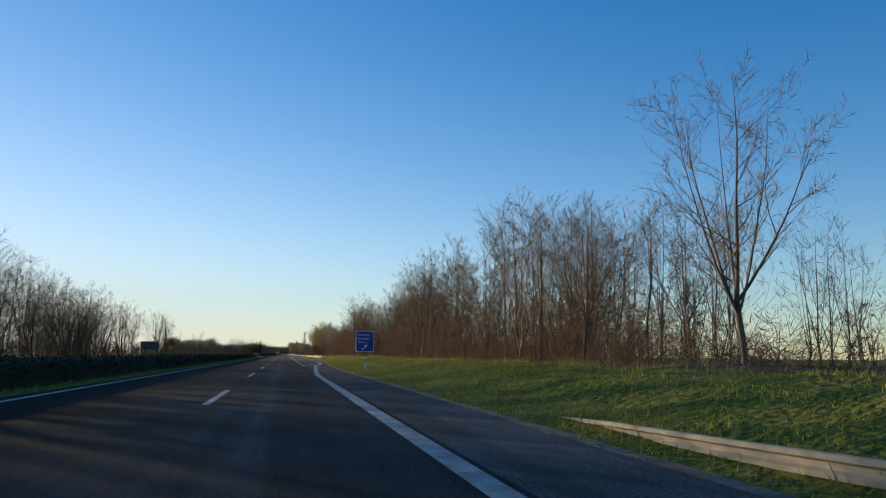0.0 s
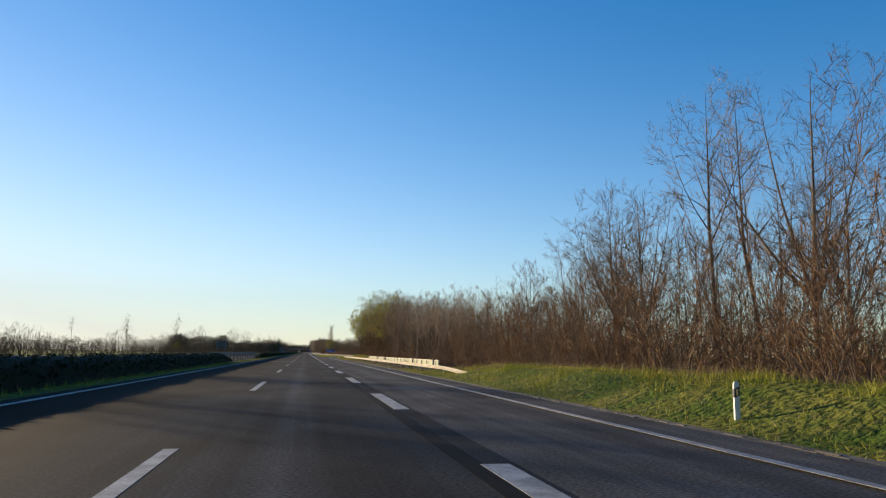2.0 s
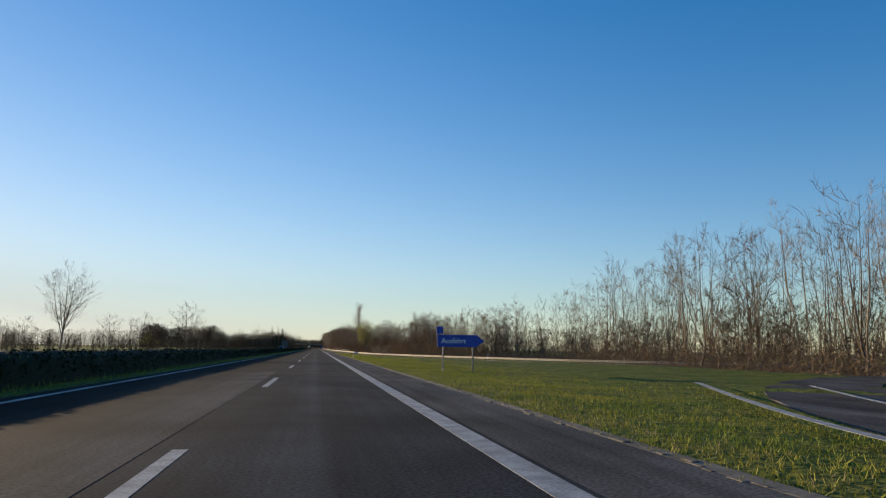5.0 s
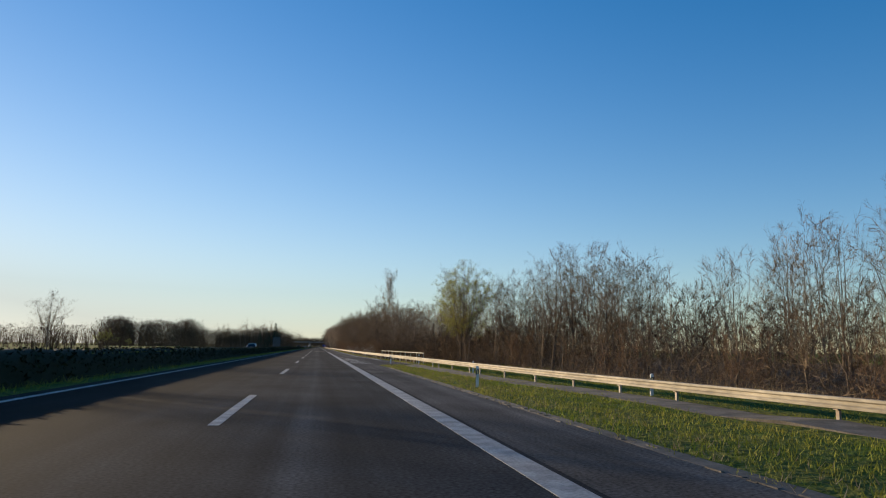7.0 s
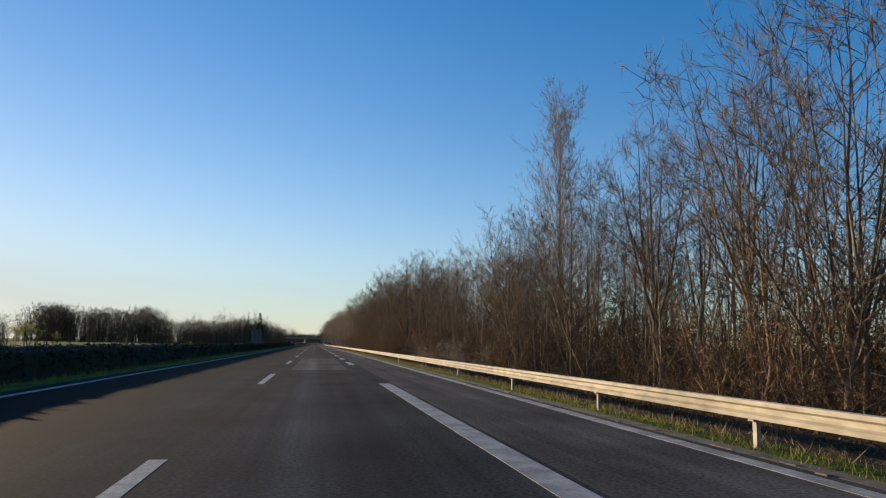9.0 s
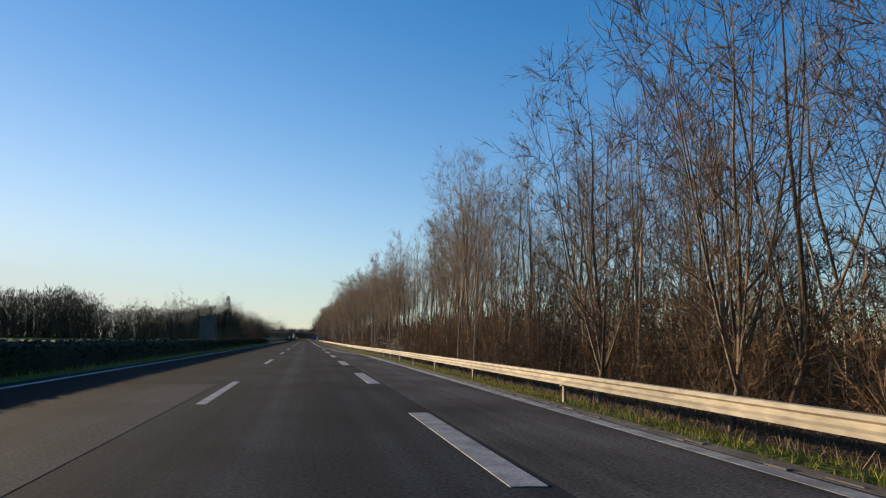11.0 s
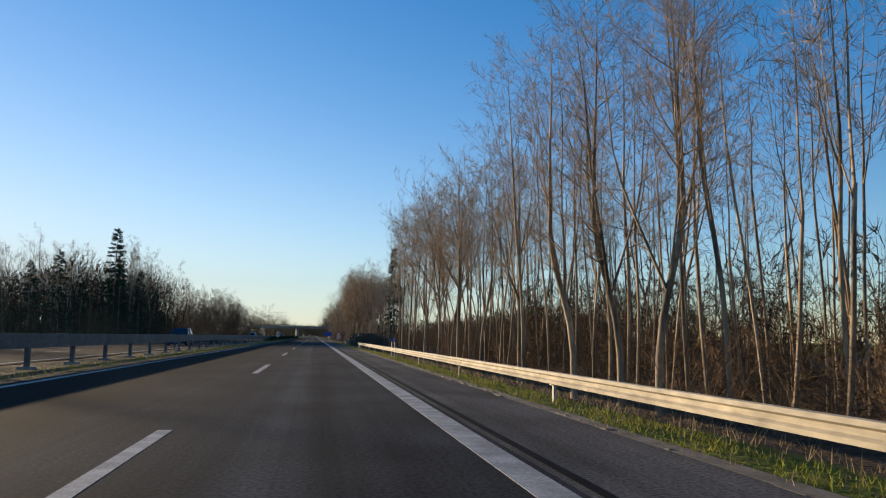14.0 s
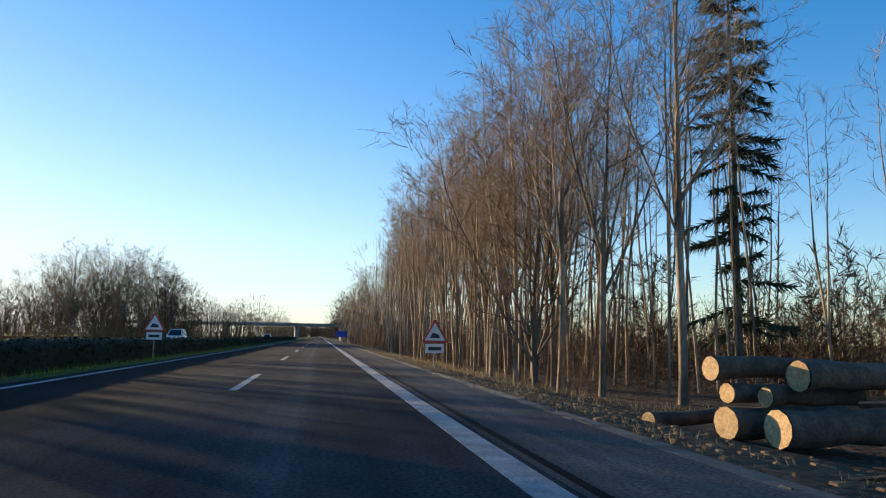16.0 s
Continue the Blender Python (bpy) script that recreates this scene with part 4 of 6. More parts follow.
car("estate_car", "white estate car on the opposite carriageway", WHITE_CAR, pose(-6.95, 348.6, -0.06, 0, 0, 0), 1.0, 1.1)
car("off_road_car", "dark blue sport utility car on the opposite carriageway", BLUE_CAR, pose(-6.95, 563.2, -0.06, 0, 0, 0), 1.08, 1.15)
car("van", "white van on the opposite carriageway", WHITE_CAR, pose(-9.4, 646, -0.06, 0, 0, 0), 1.12, 1.2)
car("hatchback", "pale hatchback far down the opposite carriageway", WHITE_CAR, pose(-7.0, 705, -0.06, 0, 0, 0), 1.0, 1.0)

# ---- trees ----


class Wood:
    """Grows one bare tree: tapering trunk and limbs as tubes, twigs as thin slivers."""

    def __init__(self, seed):
        self.r = random.Random(seed)
        self.s = Shape()
        self.tv, self.tf = [], []

    def around(self, d, angle, spin):
        d = d.normalized()
        a = d.cross(Vector((0.2, 0.1, 1))).normalized() if abs(d.z) < 0.95 else Vector((1, 0, 0))
        b = d.cross(a)
        return (d * math.cos(angle) + (a * math.cos(spin) + b * math.sin(spin)) * math.sin(angle)).normalized()

    def sliver(self, p, d, length, width):
        a = d.cross(Vector((self.r.uniform(-1, 1), self.r.uniform(-1, 1), self.r.uniform(-1, 1))))
        if a.length < 1e-3:
            return
        a = a.normalized() * (width / 2)
        k = len(self.tv)
        self.tv += [tuple(p - a), tuple(p + a), tuple(p + d * length)]
        self.tf.append((k, k + 1, k + 2))

    def twig(self, p, d, length, width, subs):
        self.sliver(p, d, length, width)
        for _ in range(subs):
            u = self.r.uniform(0.15, 0.85)
            self.sliver(p + d * length * u, self.around(d, self.r.uniform(0.4, 1.1), self.r.uniform(0, 6.28)), length * self.r.uniform(0.35, 0.6), width * 0.75)

    def line(self, p, d, length, n, wobble, rise):
        pts = [p.copy()]
        for _ in range(n):
            d = (d + Vector((self.r.gauss(0, wobble), self.r.gauss(0, wobble), self.r.gauss(0, wobble) + rise))).normalized()
            pts.append(pts[-1] + d * (length / n))
        return pts

    def at(self, pts, u):
        f = u * (len(pts) - 1)
        i = min(int(f), len(pts) - 2)
        return pts[i].lerp(pts[i + 1], f - i), (pts[i + 1] - pts[i]).normalized()

    def grow(self, height, r0, crown, limbs, limb_len, angle, rise, branches, twigs, twig_len, twig_w=0.014, subs=2, stems=1, splay=0.0, wobble=0.05, taper=0.35, top=1.0, sides=7, segs=9, tubes=1):
        """limb_len: a function of the place in the crown, 0 at its foot to 1 at its top."""
        for st in range(stems):
            spin = 6.28 * st / stems + self.r.uniform(0, 1)
            h = height * (1 if stems == 1 else self.r.uniform(0.65, 1.0))
            d0 = self.around(Vector((0, 0, 1)), splay * self.r.uniform(0.4, 1.0), spin) if stems > 1 else Vector((self.r.gauss(0, 0.02), self.r.gauss(0, 0.02), 1)).normalized()
            base = Vector((math.cos(spin), math.sin(spin), 0)) * (0.0 if stems == 1 else self.r.uniform(0.02, 0.25)) + Vector((0, 0, -0.25))
            trunk = self.line(base, d0, h + 0.25, segs, wobble * (9 / segs) ** 0.5, 0.03)
            self.s.tube(trunk, [r0 * (1 - (1 - taper * 0.3) * (i / segs) ** 0.85) * (1.25 if i == 0 else 1) for i in range(segs + 1)], sides, False)
            for i in range(limbs):
                u = (i + self.r.uniform(0, 0.9)) / limbs
                v = crown + (0.985 - crown) * u * top
                p, d = self.at(trunk, v)
                ld = self.around(d, angle * self.r.uniform(0.7, 1.25) * (1 - 0.35 * u), i * 2.4 + self.r.uniform(-0.6, 0.6))
                ll = h * limb_len(u) * self.r.uniform(0.7, 1.2)
                rr = r0 * (1 - 0.8 * v) * 0.5
                limb = self.line(p, ld, ll, 4, 0.13, rise)
                if tubes:
                    self.s.tube(limb, [rr, rr * 0.8, rr * 0.58, rr * 0.38, rr * 0.15], 4 if rr > 0.015 else 3, False)
                else:
                    for a, b in ((0, 2), (2, 4)):
                        g = limb[b] - limb[a]
                        self.sliver(limb[a], g.normalized(), g.length * 1.4, max(0.012, rr * (1.6 - 0.3 * a)))
                for b in range(branches):
                    w = 0.22 + 0.78 * (b + self.r.random()) / branches
                    q, e = self.at(limb, min(w, 0.99))
                    bd = self.around(e, self.r.uniform(0.35, 0.85), self.r.uniform(0, 6.28))
                    bl = ll * self.r.uniform(0.25, 0.48) * (1.15 - 0.5 * w)
                    br = self.line(q, bd, bl, 2, 0.15, rise * 0.8)
                    r1 = max(0.006, rr * 0.35 * (1 - 0.5 * w))
                    g = br[-1] - br[0]
                    self.sliver(br[0], g.normalized(), g.length, r1 * 2)
                    for k in range(twigs):
                        x, f = self.at(br, self.r.uniform(0.15, 1.0))
                        td = self.around(f, self.r.uniform(0.2, 0.9), self.r.uniform(0, 6.28))
                        td = (td + Vector((0, 0, rise * 0.8))).normalized()
                        self.twig(x, td, twig_len * self.r.uniform(0.5, 1.3), twig_w * self.r.uniform(0.7, 1.2), subs)
        return self

    def crowned(self, height, r0, clear, width, leaders, limbs, branches, twigs, twig_len, twig_w=0.008, subs=1, tubes=True, sides=6, peak=0.5, rise=0.10, wobble=0.03, spread=0.75, bend=0.0, keep=0.08):
        """A trunk that parts into upcurving leaders, whose limbs, branches and twigs fill a rounded crown.
        clear: the bare share of the trunk; width: the crown's half-width as a share of the height; keep: how low the limbs begin on a leader."""
        r = self.r
        wide = width * height
        tip = Vector((r.gauss(0, 0.03 + bend), r.gauss(0, 0.03 + bend), 1.0)) * height * (clear + 0.02)
        trunk = [Vector((0, 0, -0.3))]
        sway = [r.gauss(0, wobble * height * 0.25) for _ in range(4)]
        for i in range(1, 7):
            u = i / 6
            trunk.append(Vector((tip.x * u + sway[0] * math.sin(5 * u) * u, tip.y * u + sway[1] * math.sin(4 * u + 1) * u, -0.3 + (tip.z + 0.3) * u)))
        self.s.tube(trunk, [r0 * k for k in (1.35, 1.04, 0.97, 0.93, 0.89, 0.86, 0.82)], sides, False)
        spin0 = r.uniform(0, 6.28)
        for i in range(leaders):
            az = spin0 + 6.283 * i / max(1, leaders - 1) + r.uniform(-0.45, 0.45)
            out = wide * (0.10 if i == 0 else r.uniform(0.30, 0.78))
            start, _ = self.at(trunk, 1.0 if i == 0 else r.uniform(spread, 1.0))
            top = height * (1 - 0.34 * (out / max(wide, 0.01)) ** 2) * (0.96 if i == 0 else r.uniform(0.88, 1.0))
            end = Vector((start.x * 1.3 + out * math.cos(az), start.y * 1.3 + out * math.sin(az), top))
            mid = start.lerp(end, 0.5) + Vector((math.cos(az), math.sin(az), 0)) * out * 0.22 - Vector((0, 0, 0.06 * (top - start.z)))
            path = []
            j1, j2 = Vector((r.gauss(0, 1), r.gauss(0, 1), 0)), Vector((r.gauss(0, 1), r.gauss(0, 1), 0))
            for k in range(9):
                u = k / 8
                p = start * (1 - u) ** 2 + mid * (2 * u * (1 - u)) + end * u * u
                path.append(p + (j1 * math.sin(6.3 * u) + j2 * math.sin(11 * u)) * wobble * 0.22 * (end - start).length * u)
            rl = r0 * (0.80 if i == 0 else r.uniform(0.42, 0.66))
            self.s.tube(path, [rl * (1 - 0.94 * (k / 8) ** 0.85) for k in range(9)], max(3, sides - 2), False)
            ln = (end - start).length
            for j in range(limbs):
                u = (j + r.random()) / limbs
                v = keep + (0.985 - keep) * u
                p, d = self.at(path, v)
                s_ = min(1.0, max(0.0, (p.z / height - clear * 0.8) / (1 - clear * 0.8)))
                k = s_ / peak if s_ < peak else (1 - s_) / (1 - peak)
                room = wide * (0.42 + 0.58 * math.sqrt(max(0.0, 1 - (1 - k) ** 2)))
                ll = max(0.26 * wide, room * r.uniform(0.5, 1.0) * (0.95 - 0.42 * v))
                rr = rl * (1 - 0.9 * v) * 0.55
                a_ = az + r.gauss(0, 1.2) if i and r.random() < 0.6 else r.uniform(0, 6.28)
                ld = (Vector((math.cos(a_), math.sin(a_), 0)) * r.uniform(0.7, 1.0) + d * r.uniform(0.45, 1.0)).normalized()
                limb = self.line(p, ld, ll, 3, 0.16, rise)
                if tubes and rr > 0.005:
                    self.s.tube(limb, [rr, rr * 0.74, rr * 0.46, rr * 0.15], 3, False)
                else:
                    for c in range(3):
                        g = limb[c + 1] - limb[c]
                        self.sliver(limb[c], g.normalized(), g.length * 1.4, max(twig_w * 1.3, min(0.05, rr * 1.5) * (1 - 0.25 * c)))
                for b in range(branches):
                    w = 0.12 + 0.88 * (b + r.random()) / branches
                    q, e = self.at(limb, min(w, 0.99))
                    bd = (self.around(e, r.uniform(0.35, 0.95), r.uniform(0, 6.28)) + Vector((0, 0, rise * 1.2))).normalized()
                    bl = ll * r.uniform(0.30, 0.55) * (1.15 - 0.5 * w) + 0.35 * twig_len
                    br = self.line(q, bd, bl, 2, 0.2, rise)
                    for c in range(2):
                        g = br[c + 1] - br[c]
                        self.sliver(br[c], g.normalized(), g.length * (1.45 if c == 0 else 1.0), max(twig_w * 1.15, min(0.02, rr * 0.55)) * (1 - 0.3 * c))
                    for _ in range(twigs):
                        x, f = self.at(br, r.uniform(0.1, 1.0))
                        td = (self.around(f, r.uniform(0.2, 1.0), r.uniform(0, 6.28)) + Vector((0, 0, rise))).normalized()
                        self.twig(x, td, twig_len * r.uniform(0.5, 1.25), twig_w * r.uniform(0.7, 1.2), subs)
        peak_z = max(p[2] for p in self.tv)
        k = height / peak_z
        self.tv = [(x * k, y * k, z * k) for x, y, z in self.tv]
        self.s.v = [(x * k, y * k, z * k if z > 0 else z) for x, y, z in self.s.v]
        return self

    def leaves(self, n, size):
        """Small leaf pairs scattered on the twigs."""
        v, f = [], []
        m = len(self.tf)
        for _ in range(n):
            a = Vector(self.tv[3 * self.r.randrange(m) + 2])
            p = a + Vector((self.r.gauss(0, 0.05), self.r.gauss(0, 0.05), self.r.gauss(0, 0.05)))
            d = Vector((self.r.gauss(0, 1), self.r.gauss(0, 1), self.r.gauss(0, 1))).normalized()
            e = d.cross(Vector((self.r.gauss(0, 1), self.r.gauss(0, 1), self.r.gauss(0, 1)))).normalized()
            z = size * self.r.uniform(0.6, 1.3)
            k = len(v)
            v += [tuple(p - d * z), tuple(p + e * z * 0.5), tuple(p + d * z)]
            f.append((k, k + 1, k + 2))
        return v, f


def tris_of(faces):
    out = []
    for f in faces:
        for i in range(1, len(f) - 1):
            out.append((f[0], f[i], f[i + 1]))
    return np.array(out, np.int32)


class Mass:
    """Trees too many to tell apart, joined into one object."""

    def __init__(self, name, label, category):
        self.name, self.label, self.category, self.v, self.f, self.m, self.mats, self.n = name, label, category, [], [], [], [], 0

    def add(self, v, f, mat, m):
        if mat not in self.mats:
            self.mats.append(mat)
        a = np.array(m)
        self.v.append(v @ a[:3, :3].T + a[:3, 3])
        self.f.append(f + self.n)
        self.m.append(np.full(len(f), self.mats.index(mat), np.int32))
        self.n += len(v)

    def done(self):
        if not self.v:
            return
        me = strips(self.name, np.concatenate(self.v), np.concatenate(self.f), self.mats[0])
        for x in self.mats[1:]:
            me.materials.append(x)
        me.polygons.foreach_set("material_index", np.concatenate(self.m))
        tagged(new(self.name, me), self.label, self.category, kind="stuff")


class Kind:
    """A kind of tree: its meshes, and the places that it is set out in."""

    def __init__(self, label, category, bark, twig, name="tree", tall=1.0):
        self.tall, self.label, self.category, self.bark, self.twig, self.name, self.forms, self.bulk = tall, label, category, bark, twig, name, [], []

    def form(self, wood, extra=None, extra_mat=None, extra_name="leaves"):
        a = wood.s.mesh("trunk", self.bark, True)
        b = strips("crown", wood.tv, wood.tf, self.twig)
        c = strips(extra_name, extra[0], extra[1], extra_mat) if extra else None
        self.forms.append((a, b, c, extra_name))
        bulk = [(np.array(wood.s.v, np.float32), tris_of(wood.s.f), self.bark), (np.array(wood.tv, np.float32), np.array(wood.tf, np.int32), self.twig)]
        if extra:
            bulk.append((np.array(extra[0], np.float32), np.array(extra[1], np.int32), extra_mat))
        self.bulk.append(bulk)
        return self

    def place(self, x, y, scale, turn, i, z=None, group="", wide=1.0, label="", mass=None):
        a, b, c, en = self.forms[i % len(self.forms)]
        z = ground_z(x, y) if z is None else z
        scale /= self.tall
        if mass:
            for v, f, mat in self.bulk[i % len(self.forms)]:
                mass.add(v, f, mat, Matrix.Translation((x, y, z)) @ pose(0, 0, 0, 0, 0, turn) @ Matrix.Diagonal((scale * wide, scale * wide, scale, 1)))
            return None
        t = thing(self.name, label or self.label, self.category, Matrix.Translation((x, y, z)) @ pose(0, 0, 0, 0, 0, turn) @ Matrix.Diagonal((scale * wide, scale * wide, scale, 1)), group)
        part("trunk", a, t)
        part("crown", b, t)
        if c:
            part(en, c, t)
        return t


BROAD = Kind("broad bare deciduous tree with fine brown twigs", "tree", BARK, TWIG, tall=6.5)
for sd, c, w in ((1, 0.20, 0.36), (2, 0.28, 0.32), (3, 0.16, 0.38), (4, 0.30, 0.30), (5, 0.24, 0.34)):
    BROAD.form(Wood(sd).crowned(6.5, 0.070, c, w, 6, 12, 6, 7, 0.28, twig_w=0.0082, subs=1, bend=0.02))
SLIM = Kind("tall slender bare tree with a pale trunk", "tree", BARK_PALE, TWIG_GREY, tall=9.0)
for sd, c, w, r_, n in ((11, 0.50, 0.19, 0.042, 3), (12, 0.42, 0.22, 0.054, 4), (13, 0.54, 0.17, 0.036, 3), (14, 0.38, 0.24, 0.064, 4), (15, 0.46, 0.20, 0.046, 3), (16, 0.56, 0.16, 0.040, 2)):
    SLIM.form(Wood(sd).crowned(9.0, r_, c, w, n, 14, 6, 7, 0.30, twig_w=0.0078, subs=1, peak=0.6, bend=0.012, wobble=0.045, spread=0.6, keep=0.10))
THIN = Kind("thin bare tree deep in the wood", "tree", BARK_PALE, TWIG_GREY, tall=8.5)
for sd, c in ((21, 0.45), (22, 0.52), (23, 0.38), (24, 0.56)):
    THIN.form(Wood(sd).crowned(8.5, 0.040, c, 0.16, 2, 10, 4, 5, 0.44, twig_w=0.0105, subs=0, tubes=False, sides=4, peak=0.6, bend=0.014, wobble=0.05))
POLE = Kind("slender pale stem deep in the wood", "tree", BARK_PALE, TWIG_GREY, tall=7.5)
for sd, c in ((25, 0.55), (26, 0.62), (27, 0.45)):
    POLE.form(Wood(sd).crowned(7.5, 0.030, c, 0.13, 1, 11, 3, 5, 0.42, twig_w=0.0105, subs=0, tubes=False, sides=4, peak=0.6, bend=0.018, wobble=0.05))
BACK = Kind("crown of the wood's depth", "tree", BARK, TWIG_SHADED, tall=5.0)
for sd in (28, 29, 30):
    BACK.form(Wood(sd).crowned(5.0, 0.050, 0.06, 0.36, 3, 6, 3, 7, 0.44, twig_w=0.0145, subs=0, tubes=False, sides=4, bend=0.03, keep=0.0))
DEEP = Kind("dark crown far inside the wood", "tree", BARK, TWIG_SHADED, tall=5.0)
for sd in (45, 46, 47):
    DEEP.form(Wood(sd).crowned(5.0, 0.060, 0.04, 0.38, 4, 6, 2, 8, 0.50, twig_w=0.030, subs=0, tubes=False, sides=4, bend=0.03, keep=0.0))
RUSSET = Kind("dense russet scrub", "shrub", BARK, TWIG_RED, "shrub", tall=2.4)
for sd in (48, 49):
    RUSSET.form(Wood(sd).crowned(2.4, 0.020, 0.04, 0.50, 5, 6, 3, 9, 0.30, twig_w=0.015, subs=0, tubes=False, sides=3, bend=0.03, keep=0.0))
DOME = Kind("many-stemmed bare tree with a dense rounded crown", "tree", BARK, TWIG, tall=6.5)
for sd in (31, 32, 33):
    DOME.form(Wood(sd).crowned(6.5, 0.060, 0.08, 0.34, 7, 11, 6, 6, 0.34, twig_w=0.0115, subs=1, sides=5, peak=0.55))
BIG = Kind("large old tree with spreading forked limbs", "tree", BARK_PALE, TWIG_GREY, tall=10.0)
for sd, c in ((37, 0.40), (38, 0.34), (39, 0.46)):
    BIG.form(Wood(sd).crowned(10.0, 0.074, c, 0.28, 5, 12, 6, 7, 0.42, twig_w=0.0115, subs=1, peak=0.55, spread=0.55))
THICKET = Kind("russet thicket of bare upright stems", "shrub", BARK, TWIG_RED, "shrub", tall=1.9)
for sd in (41, 42, 43):
    THICKET.form(Wood(sd).grow(1.9, 0.008, 0.10, 6, lambda u: 0.34 - 0.12 * u, 0.7, 0.12, 3, 4, 0.24, twig_w=0.0075, subs=1, stems=9, splay=0.6, sides=3, segs=4, tubes=0))
BUSH = Kind("low brown bush", "shrub", BARK, TWIG_SHADED, "shrub", tall=1.9)
for sd in (44, 45):
    BUSH.form(Wood(sd).grow(1.9, 0.012, 0.06, 5, lambda u: 0.36 - 0.12 * u, 0.7, 0.12, 3, 4, 0.30, twig_w=0.010, subs=1, stems=7, splay=0.7, sides=3, segs=3, tubes=0))
ROUND = Kind("rounded bare tree", "tree", BARK, TWIG, tall=6.5)
for sd, c in ((34, 0.14), (35, 0.20), (36, 0.10)):
    ROUND.form(Wood(sd).crowned(6.5, 0.050, c, 0.34, 4, 6, 4, 5, 0.44, twig_w=0.0125, subs=0, tubes=False, sides=4, keep=0.0))
BUDDING = Kind("tree in fresh yellow-green leaf", "tree", BARK, TWIG, tall=6.5)
for sd, c in ((51, 0.16), (52, 0.22)):
    w = Wood(sd).crowned(6.5, 0.072, c, 0.36, 6, 11, 5, 6, 0.34, twig_w=0.0115, subs=1)
    BUDDING.form(w, w.leaves(13000, 0.040), BUD)
WILLOW = Kind("round willow in bright yellow-green leaf", "tree", BARK, TWIG, tall=6.5)
w = Wood(53).crowned(6.5, 0.10, 0.12, 0.42, 5, 8, 3, 4, 0.4, twig_w=0.03, subs=0, tubes=False)
WILLOW.form(w, w.leaves(6000, 0.10), BUD)
FLOWER = Kind("white-blossoming bush behind the guard rail", "shrub", BARK, TWIG, "shrub", tall=1.3)
w = Wood(61).grow(1.3, 0.012, 0.1, 7, lambda u: 0.4 - 0.15 * u, 0.7, 0.12, 3, 4, 0.16, twig_w=0.007, stems=8, splay=0.7, sides=3, segs=4, tubes=0)
FLOWER.form(w, w.leaves(1800, 0.018), BLOSSOM, "blossom")
POPLAR = Kind("tall narrow bare poplar above the wood", "tree", BARK_PALE, TWIG_GREY, tall=11.4)
POPLAR.form(Wood(71).grow(11.4, 0.09, 0.10, 90, lambda u: 0.44 - 0.24 * u, 0.40, 0.18, 6, 8, 0.42, twig_w=0.016, wobble=0.02, tubes=0))
SPARSE = Kind("lone tall bare tree with long limbs", "tree", BARK, TWIG_GREY, tall=9.5)
for sd, c, w in ((81, 0.44, 0.20), (82, 0.48, 0.18), (83, 0.38, 0.22)):
    SPARSE.form(Wood(sd).crowned(9.5, 0.062, c, w, 3, 12, 6, 7, 0.32, twig_w=0.0082, subs=1, peak=0.6, bend=0.02, spread=0.6))


def conifer(seed, height, r0, bare, reach, tiers, droop, gaps=0.1, loose=0.02, inner=0.12):
    """Trunk with whorls of drooping boughs, each fringed with needle sprays."""
    r = random.Random(seed)
    w = Wood(seed)
    w.s.tube([(0, 0, -0.3), (0.03, 0, height * 0.5), (0, 0.02, height)], [r0, r0 * 0.6, 0.01], 7, False)
    nv, nf = [], []
    for i in range(tiers):
        u = (i + r.random() * 0.7) / tiers
        z = height * (bare + (0.985 - bare) * u)
        ln = height * reach * (1 - u) ** 0.8 * r.uniform(0.7, 1.15) + 0.22
        for k in range(3):
            a = r.uniform(0, 6.28)
            z = height * (bare + (0.985 - bare) * min(0.995, max(0.0, u + r.uniform(-loose, loose))))
            if r.random() < gaps * (1.5 - 1.2 * u):
                continue
            d = Vector((math.cos(a), math.sin(a), -droop * r.uniform(0.5, 1.3) + 0.25 * u))
            b = w.line(Vector((0, 0, z)), d, ln, 3, 0.06, 0.06)
            w.s.tube(b, [0.02, 0.014, 0.009, 0.003], 3, False)
            for _ in range(int(18 + 90 * ln / (height * reach))):
                p, e = w.at(b, r.uniform(inner, 1.0))
                f = (w.around(e, r.uniform(0.4, 1.1), r.uniform(0, 6.28)) + Vector((0, 0, -0.35))).normalized()
                s = f.cross(Vector((r.gauss(0, 1), r.gauss(0, 1), r.gauss(0, 1)))).normalized() * 0.022
                q = 0.14 + 0.22 * r.random()
                m = len(nv)
                nv += [tuple(p - s), tuple(p + s), tuple(p + f * q)]
                nf.append((m, m + 1, m + 2))
    w.tv, w.tf = nv, nf
    return w


SPRUCE = Kind("dark green spruce with drooping boughs", "tree", BARK, NEEDLES, tall=11.2)
SPRUCE.form(conifer(91, 11.2, 0.13, 0.10, 0.15, 62, 0.35)).form(conifer(92, 11.2, 0.13, 0.06, 0.21, 56, 0.3))
PINE = Kind("thin sparse spruce with gaps between its boughs", "tree", BARK, NEEDLES, tall=12.0)
PINE.form(conifer(95, 12.0, 0.09, 0.12, 0.105, 96, 0.45, 0.56, 0.03, 0.08))

tr = random.Random(77)


